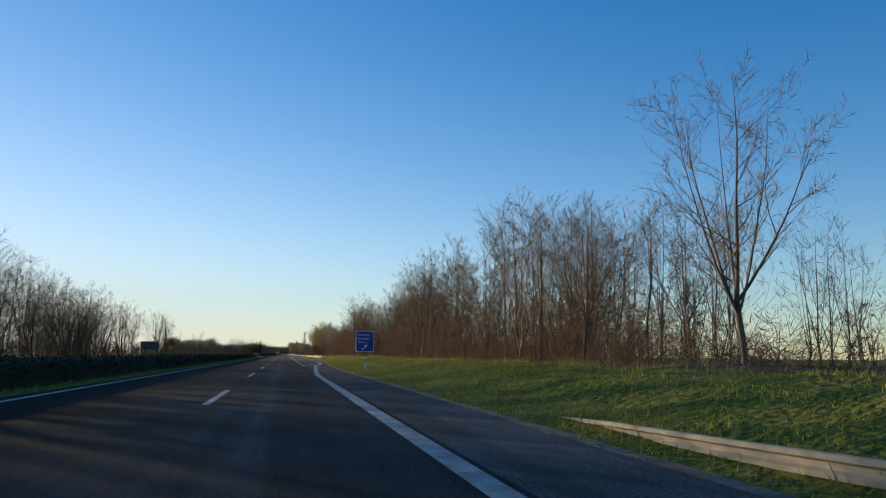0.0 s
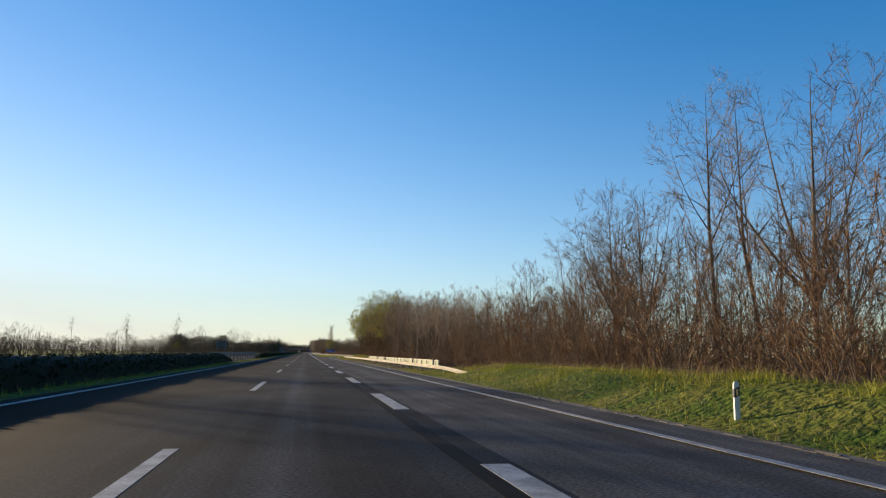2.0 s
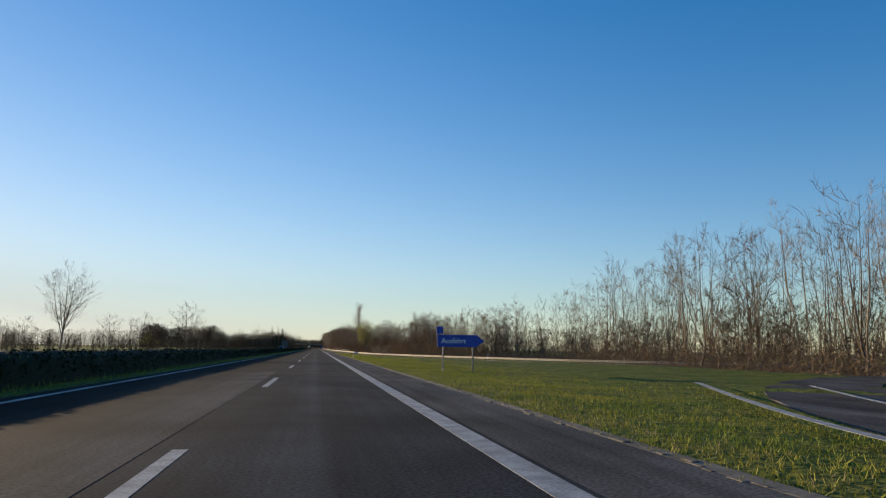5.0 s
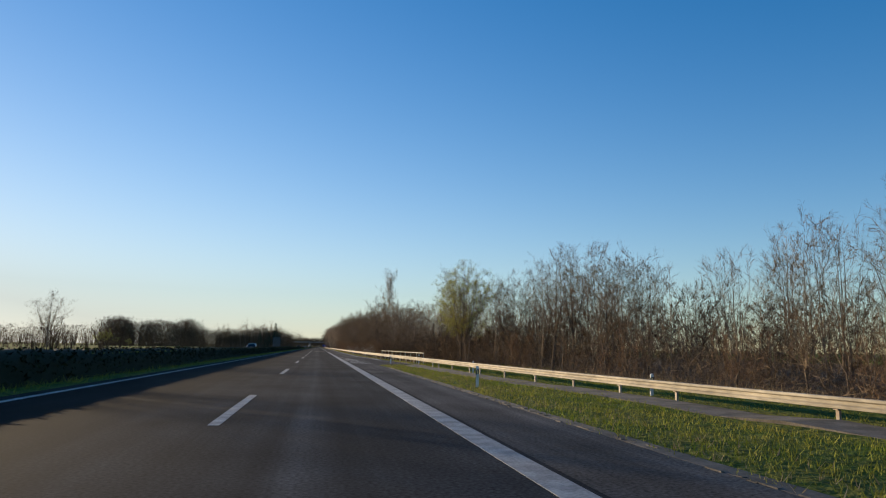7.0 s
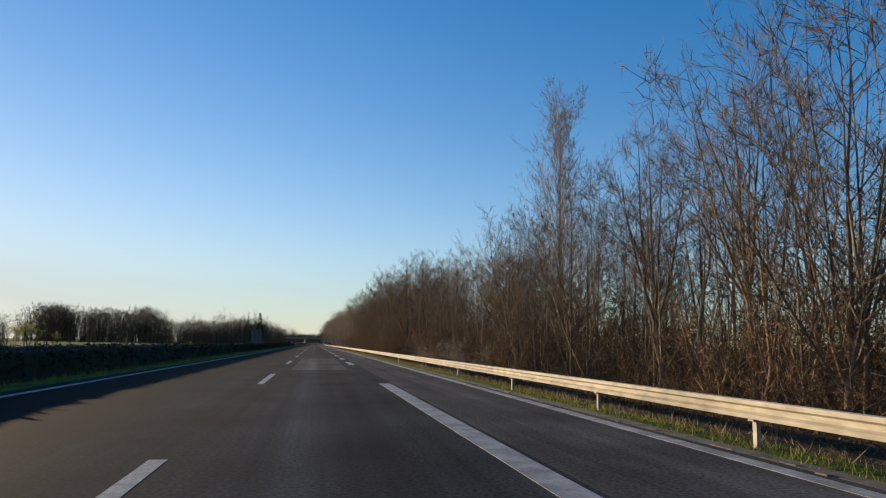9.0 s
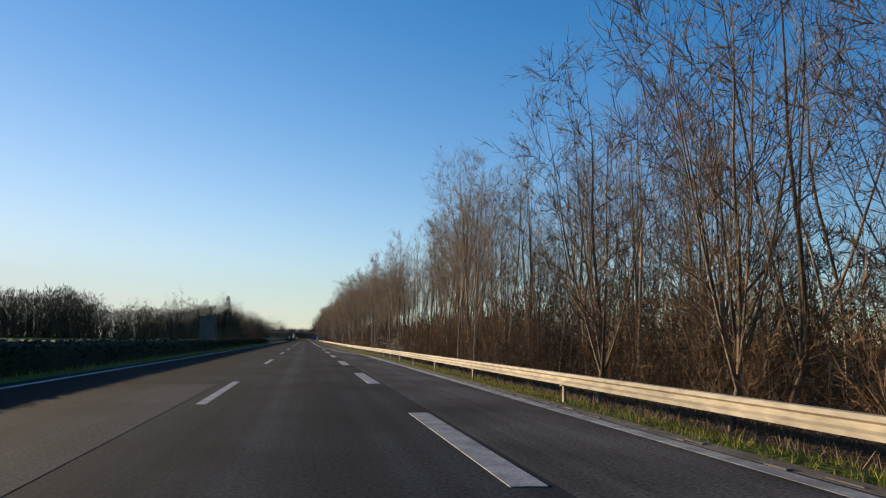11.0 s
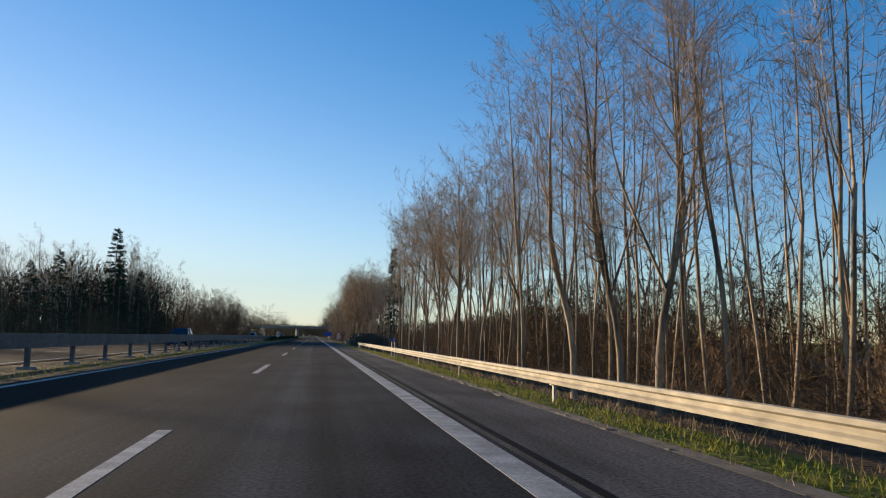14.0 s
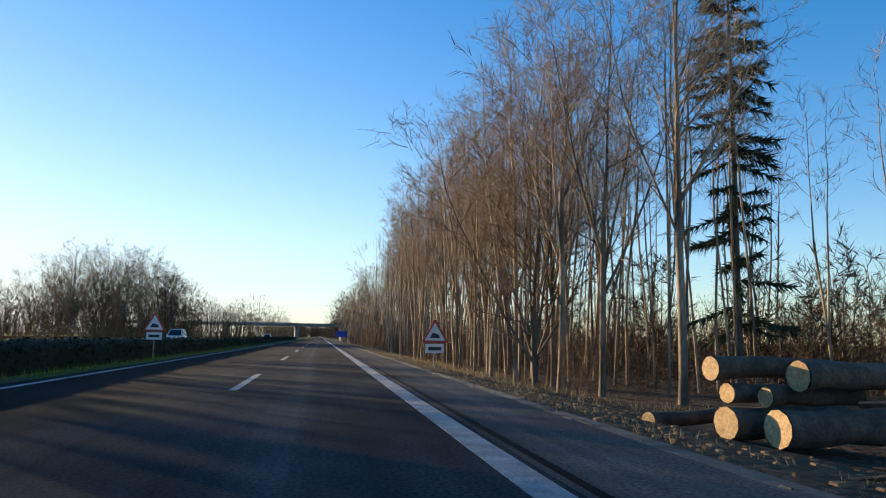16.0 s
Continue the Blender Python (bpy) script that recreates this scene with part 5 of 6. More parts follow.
# height of the wood's top beside the road, in metres
TOP = [(-60, 5.5), (0, 5.0), (6, 4.4), (12, 6.2), (20, 5.8), (38, 5.4), (57, 5.9), (68, 5.5), (76, 5.0), (90, 4.4), (97, 4.3), (106, 4.5), (116, 5.0), (125, 5.4), (131, 5.8), (137, 7.0),
       (148, 7.6), (156, 7.0), (166, 6.4), (172, 6.6), (230, 7.6), (250, 5.2), (262, 5.2), (274, 4.6), (286, 5.2), (296, 5.2), (301, 4.0), (308, 4.0), (316, 5.8), (326, 5.6), (334, 6.2),
       (344, 6.9), (350, 5.6), (362, 5.3), (374, 6.8), (388, 7.3), (428, 7.9), (440, 7.4), (452, 6.8), (466, 7.6), (494, 8.0), (520, 7.6), (550, 8.2), (556, 8.8), (602, 9.4), (616, 10.8), (645, 11.0), (720, 10.6), (5000, 10)]


def wood_belt(y0, y1, depth, count, kinds, lo, hi, front=0.0, group="", x_at=None, near=1, mass=None, apart=0.55, share=False):
    """Sets out trees between y0 and y1, from the wood's front inwards, kept apart from one another; lo and hi in metres or as a share of the wood's top."""
    put, tries = [], 0
    while len(put) < count and tries < count * 30:
        tries += 1
        y = tr.uniform(y0, y1)
        f = x_at(y) if x_at else along(y, FOREST)
        x = f + near * (front + depth * tr.random() ** 1.2)
        if any(abs(x - a) + abs(y - b) < apart for a, b in put):
            continue
        put.append((x, y))
        tr.choice(kinds).place(x, y, tr.uniform(lo, hi) * (along(y, TOP) if share else 1.0), tr.uniform(0, 360), tr.randrange(99), group=group, wide=tr.uniform(0.85, 1.15), mass=mass)


def thicket_wall(name, y0, y1, x_at, depth, per_m, lo, hi, label, mat):
    """Undergrowth deep in the wood: countless tangled shoots in uneven clumps."""
    n = int((y1 - y0) * per_m)
    y = rng.uniform(y0, y1, n)
    x = np.array([x_at(q) for q in y]) + depth * rng.random(n) ** 1.3
    g = np.array([ground_z(a, b) for a, b in zip(x, y)])
    tall = np.array([0.70 + 0.55 * noise.noise((a * 0.30, b * 0.30, 2)) for a, b in zip(x, y)])
    lift = rng.random(n) ** 1.4 * rng.uniform(lo, hi, n) * np.maximum(tall, 0.15)
    d = np.c_[rng.normal(0, 0.8, n), rng.normal(0, 0.8, n), rng.normal(0.45, 0.6, n)]
    d /= np.linalg.norm(d, axis=1)[:, None]
    p = np.c_[x, y, g - 0.05 + lift]
    w = np.cross(d, rng.normal(0, 1, (n, 3)))
    w /= np.linalg.norm(w, axis=1)[:, None]
    w *= (rng.uniform(0.0018, 0.0042, n) * (1 + 4.5 * (x - x.min()) / (x.max() - x.min() + 0.1)))[:, None]
    v = np.empty((n, 3, 3))
    v[:, 0], v[:, 1], v[:, 2] = p - w, p + w, p + d * rng.uniform(0.2, 0.7, n)[:, None]
    tagged(new(name, strips(name, v.reshape(-1, 3), np.arange(3 * n).reshape(-1, 3), mat)), label, "undergrowth", kind="stuff")


# right-hand woods, from the start of the drive onwards; heights in metres
M1 = Mass("wood_interior", "mass of bare trees behind the grassy bank", "woods")
M2 = Mass("wood_interior", "mass of bare trees beyond the exit ramp", "woods")
M3 = Mass("wood_interior", "mass of bare brown trees behind the guard rail", "woods")
M4 = Mass("wood_interior", "mass of tall slender bare trees", "woods")
M5 = Mass("wood_interior", "mass of tall bare trees beyond the clearing", "woods")
M6 = Mass("wood_interior", "mass of bare trees and shrubs across the motorway", "woods")
BROAD.place(8.9, 1.6, 6.2, 40, 0, group="edge trees")


def right_belt(y0, y1, depth, count, kinds, lo, hi, front=0.0, group="", mass=None, apart=0.55, x_at=None):
    wood_belt(y0, y1, depth, count, kinds, lo, hi, front, group, x_at, mass=mass, apart=apart, share=True)


RAMP_BACK = lambda y: 20 if y < 240 else max(10, 20 - 0.22 * (y - 240))
# bank by the exit sign
right_belt(5, 62, 3.5, 46, [BROAD, BROAD, BROAD, DOME, SPARSE], 0.84, 1.04, 0.4, "edge trees", apart=1.2)
right_belt(4, 64, 7, 130, [ROUND, ROUND, THIN], 0.70, 0.98, 1.6, mass=M1)
right_belt(4, 66, 2.0, 40, [THICKET], 0.26, 0.40, 0.2, "thicket")
right_belt(4, 104, 5, 90, [BACK], 0.40, 0.62, 1.6, mass=M1)
# thicket with a few taller trees
right_belt(60, 98, 2.6, 11, [BROAD, SPARSE], 0.92, 1.12, 1.6, "edge trees", apart=1.8)
right_belt(60, 104, 2.4, 56, [THICKET], 0.42, 0.62, 0.1, "thicket")
right_belt(58, 106, 6, 70, [ROUND], 0.60, 0.84, 1.2, mass=M1)
for k, x, y, h in ((BROAD, 9.3, 86.4, 5.3), (BROAD, 9.2, 84.9, 4.9), (SPARSE, 9.8, 82.3, 7.0), (SPARSE, 9.7, 80.6, 6.6), (BROAD, 9.9, 79.2, 6.2)):
    k.place(x, y, h, 40 * y, int(y), group="edge trees", wide=1.1)
# young wood behind the bridge
right_belt(101, 124, 2.0, 13, [SLIM], 0.80, 1.0, 0.4, "young wood", apart=0.9)
right_belt(124, 142, 2.2, 13, [DOME, BROAD, DOME, SLIM], 0.78, 0.98, 0.4, "young wood", apart=1.1)
right_belt(101, 142, 3, 14, [THIN], 0.84, 1.04, 1.4, mass=M1, apart=0.8)
right_belt(100, 142, 7, 120, [THIN], 0.80, 1.04, 1.0, mass=M1, apart=0.4)
right_belt(100, 142, 7, 110, [POLE], 0.70, 0.98, 0.8, mass=M1, apart=0.3)
right_belt(100, 142, 6, 80, [ROUND], 0.55, 0.85, 1.4, mass=M1)
right_belt(102, 140, 1.6, 14, [THICKET], 0.20, 0.30, 0.3, "thicket")
right_belt(100, 169, 5, 100, [BUSH], 0.28, 0.42, 0.7, mass=M1)
# budding trees at the exit
right_belt(138, 166, 2.6, 17, [BUDDING, BUDDING, BUDDING, BROAD], 0.82, 1.0, 0.2, "edge trees", apart=1.5)
right_belt(138, 168, 7, 50, [THIN, ROUND], 0.78, 1.02, 1.2, mass=M1)
right_belt(140, 169, 2.0, 16, [THICKET], 0.28, 0.40, 0.2, "thicket")
right_belt(100, 168, 6, 60, [BACK], 0.42, 0.60, 2.0, mass=M1)
# beyond the ramps
right_belt(170, 250, 7, 110, [ROUND, ROUND, THIN], 0.94, 1.18, 1.0, mass=M2, x_at=RAMP_BACK)
right_belt(250, 302, 8, 40, [ROUND, THIN], 0.74, 1.0, 2.0, mass=M2, x_at=RAMP_BACK)
right_belt(172, 302, 6, 120, [BACK], 0.36, 0.60, 0.5, mass=M2, x_at=RAMP_BACK)
right_belt(246, 300, 2.6, 30, [BROAD, DOME, BROAD, BROAD], 0.80, 1.0, 0.8, "edge trees", apart=1.2)
right_belt(246, 300, 5, 90, [ROUND], 0.66, 0.96, 1.2, mass=M2, apart=0.4)
right_belt(246, 302, 5, 60, [BACK], 0.36, 0.58, 1.0, mass=M2)
right_belt(246, 302, 1.6, 30, [THICKET], 0.26, 0.38, 0.2, "thicket")
right_belt(246, 304, 4, 50, [DEEP], 0.36, 0.58, 2.4, mass=M2)
BUDDING.place(7.9, 294.6, 5.3, 20, 0, group="edge trees")
BUDDING.place(8.6, 297.2, 5.0, 120, 1, group="edge trees", label="pale blossoming tree among bare ones")
# mixed edge behind the railing
right_belt(302, 384, 3, 44, [BROAD, BROAD, DOME, BROAD, SPARSE], 0.84, 1.06, 0.9, "edge trees", apart=1.3)
right_belt(302, 386, 6, 130, [THIN, ROUND, ROUND], 0.66, 0.96, 1.4, mass=M3, apart=0.4)
right_belt(312, 386, 3, 70, [ROUND], 0.66, 0.92, 1.2, mass=M3, apart=0.5)
right_belt(300, 440, 1.8, 74, [THICKET], 0.22, 0.34, 0.1, "thicket")
right_belt(296, 430, 7, 150, [BACK], 0.36, 0.62, 2.0, mass=M3)
right_belt(304, 386, 5, 70, [DEEP], 0.34, 0.56, 2.4, mass=M3)
POPLAR.place(10.4, 361.6, 10.1, 10, 0, group="edge trees")
right_belt(380, 424, 2.0, 16, [DOME], 0.84, 1.0, 0.5, "domed trees", apart=1.6)
right_belt(380, 426, 3, 10, [DOME], 0.84, 1.0, 1.8, mass=M3, apart=1.2)
right_belt(380, 440, 6, 60, [ROUND, THIN], 0.84, 1.04, 2.0, mass=M3)
# tall slender wood
right_belt(428, 482, 1.6, 34, [SLIM, SLIM, SLIM, BIG], 0.88, 1.04, 0.4, "tall wood", apart=1.0)
right_belt(428, 482, 3, 20, [THIN], 0.86, 1.04, 1.6, mass=M4, apart=0.8)
right_belt(480, 556, 1.8, 50, [SLIM, SLIM, SLIM, BIG], 0.88, 1.06, 0.1, "tall wood", apart=0.9)
right_belt(480, 556, 3, 26, [THIN], 0.86, 1.04, 1.6, mass=M4, apart=0.8)
right_belt(425, 558, 9, 190, [THIN], 0.84, 1.06, 1.2, mass=M4, apart=0.45)
right_belt(425, 558, 9, 230, [POLE], 0.76, 1.0, 1.0, mass=M4, apart=0.3)
right_belt(438, 490, 2.6, 50, [RUSSET], 0.20, 0.34, 1.0, mass=M4)
right_belt(430, 556, 4, 60, [DEEP], 0.26, 0.42, 3.0, mass=M4)
right_belt(440, 556, 1.4, 44, [THICKET], 0.12, 0.20, 0.2, "thicket")
right_belt(425, 560, 8, 170, [BACK], 0.32, 0.56, 3.5, mass=M4)
# clearing with lone trees
for x, y, k, s in ((6.9, 568.3, 0, 7.6), (6.3, 568.6, 1, 7.4), (8.6, 566.8, 2, 8.2), (9.6, 568.4, 1, 4.9), (7.6, 577.9, 0, 7.8), (8.6, 583.5, 1, 9.6), (11.5, 588.1, 2, 8.0), (9.4, 560.6, 1, 9.4), (8.0, 557.6, 2, 8.9), (11.8, 597, 0, 6.6)):
    SPARSE.place(x, y, s, 70 * x, k, group="lone trees")
BROAD.place(10.4, 594.0, 4.6, 200, 3, group="lone trees")
wood_belt(556, 602, 12, 90, [BUSH], 1.1, 1.8, 7.5, mass=M5)
wood_belt(556, 602, 12, 30, [ROUND], 1.5, 2.1, 11.0, mass=M5)
wood_belt(556, 612, 9, 150, [RUSSET], 2.6, 3.5, 0.0, mass=M5, x_at=lambda y: 13)
wood_belt(552, 640, 8, 90, [DEEP], 2.2, 3.2, 0.0, mass=M5, x_at=lambda y: 19)
PINE.place(10.3, 605.0, 12.1, 0, 0, group="conifers")
BIG.place(7.3, 601.9, 10.6, 40, 0, group="tall wood")
BIG.place(6.5, 603.6, 10.2, 170, 1, group="tall wood")
BIG.place(5.9, 604.4, 9.8, 290, 2, group="tall wood")
# wood beyond the clearing
right_belt(605, 640, 2.0, 20, [SLIM, DOME, SLIM, BIG], 0.84, 1.0, 0.5, "tall wood", apart=1.0)
right_belt(605, 645, 4.0, 16, [THIN], 0.84, 1.0, 1.6, mass=M5, apart=0.9)
right_belt(603, 662, 9, 200, [POLE], 0.74, 0.98, 0.8, mass=M5, apart=0.3)
right_belt(606, 720, 9, 120, [THIN], 0.84, 1.02, 1.0, mass=M5)
right_belt(602, 700, 2.0, 20, [THICKET], 0.10, 0.15, 0.4, "thicket")
right_belt(602, 720, 6, 80, [BACK], 0.26, 0.44, 3.5, mass=M5)
right_belt(650, 780, 6, 70, [THIN, ROUND], 0.84, 1.02, 0.2, mass=M5)
for x, y in ((6.0, 243.5), (5.15, 323.2), (5.05, 325.2), (5.2, 355), (5.3, 362), (4.8, 437.4), (4.75, 442.2), (4.9, 466)):
    FLOWER.place(x, y, tr.uniform(0.8, 1.2), tr.uniform(0, 360), 0, group="blossoming bushes")
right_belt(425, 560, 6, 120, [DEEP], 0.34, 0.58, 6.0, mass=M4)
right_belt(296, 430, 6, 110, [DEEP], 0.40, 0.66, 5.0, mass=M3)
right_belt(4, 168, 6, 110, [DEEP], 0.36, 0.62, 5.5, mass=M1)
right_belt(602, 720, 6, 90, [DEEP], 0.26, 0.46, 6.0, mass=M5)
right_belt(176, 302, 8, 110, [DEEP], 0.40, 0.70, 5.0, mass=M2, x_at=RAMP_BACK)
IN = lambda d: (lambda y: along(y, FOREST) + d)
thicket_wall("undergrowth", 2, 168, IN(0.5), 5, 760, 0.9, 1.9, "brown tangled undergrowth between the trees", TWIG_RED)
thicket_wall("undergrowth", 172, 300, lambda y: min(RAMP_BACK(y), along(y, FOREST) + 0.3), 6, 420, 1.2, 2.2, "brown tangled undergrowth beyond the ramp", TWIG)
thicket_wall("undergrowth", 296, 480, IN(0.4), 7, 1100, 1.4, 2.9, "russet brown undergrowth behind the guard rail", TWIG_SHADED)
thicket_wall("undergrowth", 478, 560, IN(1.0), 8, 1000, 1.6, 3.2, "dark brown undergrowth deep in the wood", TWIG_SHADED)
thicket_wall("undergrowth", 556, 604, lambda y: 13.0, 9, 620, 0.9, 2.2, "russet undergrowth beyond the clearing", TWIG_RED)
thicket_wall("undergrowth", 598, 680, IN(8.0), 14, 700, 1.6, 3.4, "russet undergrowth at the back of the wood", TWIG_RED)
thicket_wall("undergrowth", 604, 720, IN(1.0), 9, 560, 1.2, 2.6, "brown undergrowth deep in the wood", TWIG_SHADED)

# left-hand side, beyond the opposite carriageway
wood_belt(36, 62, 4, 10, [BROAD, SPARSE, BROAD], 6.8, 7.8, 0.0, mass=M6, x_at=lambda y: -15.5, near=-1, apart=1.4)
wood_belt(62, 84, 4, 7, [BROAD, SPARSE, BROAD], 5.8, 6.8, 0.0, mass=M6, x_at=lambda y: -15.5, near=-1, apart=1.4)
wood_belt(20, 82, 6, 34, [ROUND, THIN], 5.2, 6.4, 0.5, mass=M6, x_at=lambda y: -16, near=-1)
wood_belt(-2, 40, 8, 110, [BACK, BACK, ROUND], 7.0, 9.5, 1.0, mass=M6, x_at=lambda y: -15.5, near=-1, apart=0.4)
wood_belt(38, 78, 7, 60, [BACK, ROUND], 4.6, 6.2, 1.5, mass=M6, x_at=lambda y: -15.5, near=-1)
wood_belt(-6, 60, 3.5, 50, [BACK], 3.2, 4.4, 0.5, mass=M6, x_at=lambda y: -15.2, near=-1)
wood_belt(50, 78, 3.5, 18, [BACK], 3.0, 3.8, 0.0, mass=M6, x_at=lambda y: -15.2, near=-1)
wood_belt(-10, 240, 8, 80, [BUSH], 1.3, 2.2, 0.0, mass=M6, x_at=lambda y: -14.5, near=-1)
for x, y, k, s in ((-22, 204.3, SPARSE, 7.6), (-20.6, 222, BROAD, 6.3), (-14.8, 231.5, BROAD, 6.2), (-26, 186, SPARSE, 5.6), (-24, 175, THIN, 6), (-30, 240, BROAD, 5.4), (-27, 163, THIN, 5),
                   (-16.5, 285.5, BROAD, 7.2), (-16.6, 296.5, BROAD, 5.2), (-15.3, 306, SPARSE, 4.0), (-48, 402, BROAD, 11), (-30, 300, BROAD, 6), (-34, 330, SPARSE, 6.5), (-40, 290, DOME, 4), (-16.0, 94.9, BROAD, 6.5), (-16.2, 103.8, BROAD, 6.3)):
    k.place(x, y, s, 50 * y, int(y), group="trees across the motorway")
for x, y, h in ((-80.5, 560, 6.6), (-76, 556, 4.2), (-84, 564, 5.4), (-70, 552, 3.0)):
    WILLOW.place(x, y, h, 30 * y, 0, group="willows by the far field", wide=1.2)
wood_belt(150, 440, 2.2, 110, [BACK], 0.9, 1.6, 0.0, mass=M6, x_at=lambda y: -13.2, near=-1)
wood_belt(150, 400, 30, 44, [BACK], 1.6, 3.4, 6.0, mass=M6, x_at=lambda y: -16, near=-1)
for _ in range(60):
    x, y = tr.uniform(-46, -16), 594 + 20 * tr.random() ** 1.3
    y += 0.35 * max(0.0, -20 - x)
    tr.choice((THIN, THIN, ROUND)).place(x, y, tr.uniform(8.4, 11.4), tr.uniform(0, 360), tr.randrange(99), mass=M6, wide=0.8)
for _ in range(40):
    BACK.place(tr.uniform(-40, -15.5), tr.uniform(579, 592), tr.uniform(2.6, 4.2), tr.uniform(0, 360), tr.randrange(9), mass=M6)
wood_belt(586, 610, 5, 16, [BACK], 2.6, 4.0, 0.0, mass=M6, x_at=lambda y: -15.4, near=-1)
wood_belt(586, 606, 5, 6, [SPRUCE], 5.5, 8.0, 0.3, "conifers", x_at=lambda y: -16, near=-1, apart=2)
SPRUCE.place(-18.0, 590.6, 11.0, 30, 0, group="conifers")
SPRUCE.place(-21.5, 586, 8.2, 80, 1, group="conifers")
SPRUCE.place(-24.5, 588, 7.4, 160, 1, group="conifers")
SPARSE.place(-25.9, 645.9, 14.9, 30, 2, group="trees across the motorway")
SPARSE.place(-21.0, 612.0, 13.4, 200, 1, group="trees across the motorway")
SPARSE.place(-32.1, 612.5, 14.6, 90, 2, group="trees across the motorway")
wood_belt(596, 634, 9, 34, [SPARSE, THIN, THIN], 8.0, 11.5, 0.0, mass=M6, x_at=lambda y: -16.5, near=-1, apart=1.0)
wood_belt(596, 640, 6, 50, [BACK], 3.0, 4.6, 0.0, mass=M6, x_at=lambda y: -16.0, near=-1)
wood_belt(598, 640, 10, 24, [ROUND], 5.5, 8.0, 4.5, mass=M6, x_at=lambda y: -16.0, near=-1)
for i in range(9):
    DEEP.place(-20.4 + 5.5 * math.cos(2.4 * i), 672 + 7 * math.sin(2.4 * i), tr.uniform(6.0, 8.6), 70 * i, i, mass=M6)
for i in range(18):
    a, r_ = 2.4 * i, 7.4 * math.sqrt((i + 0.5) / 18)
    BROAD.place(-20.4 + r_ * math.cos(a), 670 + 1.3 * r_ * math.sin(a), (11.4 - 0.07 * r_ * r_) * tr.uniform(0.92, 1.04), 61 * i, i, group="grove across the motorway")
wood_belt(690, 770, 20, 20, [THIN, ROUND], 8, 10.5, 0.0, mass=M6, x_at=lambda y: -22, near=-1)
wood_belt(540, 700, 5, 70, [BUSH], 1.7, 2.5, 0.0, mass=M6, x_at=lambda y: -13.6, near=-1)
thicket_wall("undergrowth", 584, 720, lambda y: -25, 9, 160, 1.4, 3.0, "dark undergrowth across the motorway", TWIG)
for m_ in (M1, M2, M3, M4, M5, M6):
    m_.done()

# distant woods: many simple bare crowns in one mass


def far_woods(name, spots, label, mat, n=150, size=0.036):
    v, f = [], []
    r = random.Random(len(spots))

    def tri(p, q, o):
        k = len(v)
        v.extend((p, q, o))
        f.append((k, k + 1, k + 2))

    for x, y, h in spots:
        lean, w = r.gauss(0, 0.06) * h, 0.02 + h * 0.008
        for k in range(3):
            bx, tx = x + r.gauss(0, 0.03) * h, x + lean + r.gauss(0, 0.16) * h
            tri((bx - w, y, -0.3), (bx + w, y, -0.3), (tx, y + r.gauss(0, 0.1) * h, h * r.uniform(0.8, 0.98)))
        tri((x, y - w, -0.3), (x, y + w, -0.3), (x + lean, y, h * 0.9))
        wide = h * r.uniform(0.26, 0.38)
        mid = r.uniform(0.5, 0.62)
        for _ in range(n):
            u = r.random() ** 0.8
            z = h * (0.06 + 0.92 * u)
            rad = wide * (0.35 + 0.65 * math.sqrt(max(0.0, 1 - ((u - mid) / 0.56) ** 2))) * math.sqrt(r.random()) * (1.0 if u < 0.85 else 0.7)
            a = r.uniform(0, 6.28)
            px, py = x + lean * u + rad * math.cos(a), y + rad * math.sin(a)
            s = h * size * r.uniform(0.5, 1.5)
            b = r.uniform(0, 6.28)
            out = 1.3 * s * (rad / wide + 0.2)
            tri((px - s * math.cos(b) * 0.13, py - s * math.sin(b) * 0.13, z), (px + s * math.cos(b) * 0.13, py + s * math.sin(b) * 0.13, z + s * 0.1),
                (px + math.cos(a) * out + r.gauss(0, 0.7 * s), py + math.sin(a) * out + r.gauss(0, 0.7 * s), z + s * r.uniform(0.8, 2.8)))
    tagged(new(name, strips(name, v, f, mat)), label, "woods", kind="stuff")


fr_ = random.Random(9)
spots = []
for i in range(560):
    u = fr_.random()
    spots.append((-92 + 75 * u, 584 + (18 if u > 0.6 else 0) + fr_.uniform(0, 18 if u > 0.6 else 34), (fr_.uniform(9.6, 12.0) - 2.4 * u - (1.6 if u > 0.5 else 0)) * (1 + 0.14 * math.sin(u * 23) * math.sin(u * 9))))
spots += [(fr_.uniform(-300, -92), fr_.uniform(575, 640), fr_.uniform(6.0, 9.5)) for _ in range(330)]
spots += [(fr_.uniform(-92, -16), fr_.uniform(580, 588), fr_.uniform(2.4, 3.8)) for _ in range(160)]
spots += [(fr_.uniform(-24, -16), fr_.uniform(595, 611), fr_.uniform(3.0, 8.0)) for _ in range(30)]
far_woods("far_wood", spots, "dark bare wood beyond the fields across the motorway", TWIG_SHADED)
spots = [(fr_.uniform(6, 30), fr_.uniform(770, 1500), fr_.uniform(9, 13)) for _ in range(260)] + [(fr_.uniform(-44, -14), fr_.uniform(790, 1500), fr_.uniform(8, 12)) for _ in range(260)]
spots += [(fr_.uniform(-62, -16), fr_.uniform(700, 768), fr_.uniform(5.0, 8.5)) for _ in range(170)]
spots += [(fr_.uniform(-70, 60), fr_.uniform(1500, 1750), fr_.uniform(10, 16)) for _ in range(120)]
far_woods("far_wood", spots, "distant bare woods lining both sides of the motorway", TWIG_SHADED)
far_woods("far_wood", [(fr_.uniform(-34, 30), fr_.uniform(1500, 1700), fr_.uniform(8, 15)) for _ in range(200)], "hazy bare wood where the motorway meets the horizon", TWIG_SHADED, 90, 0.09)
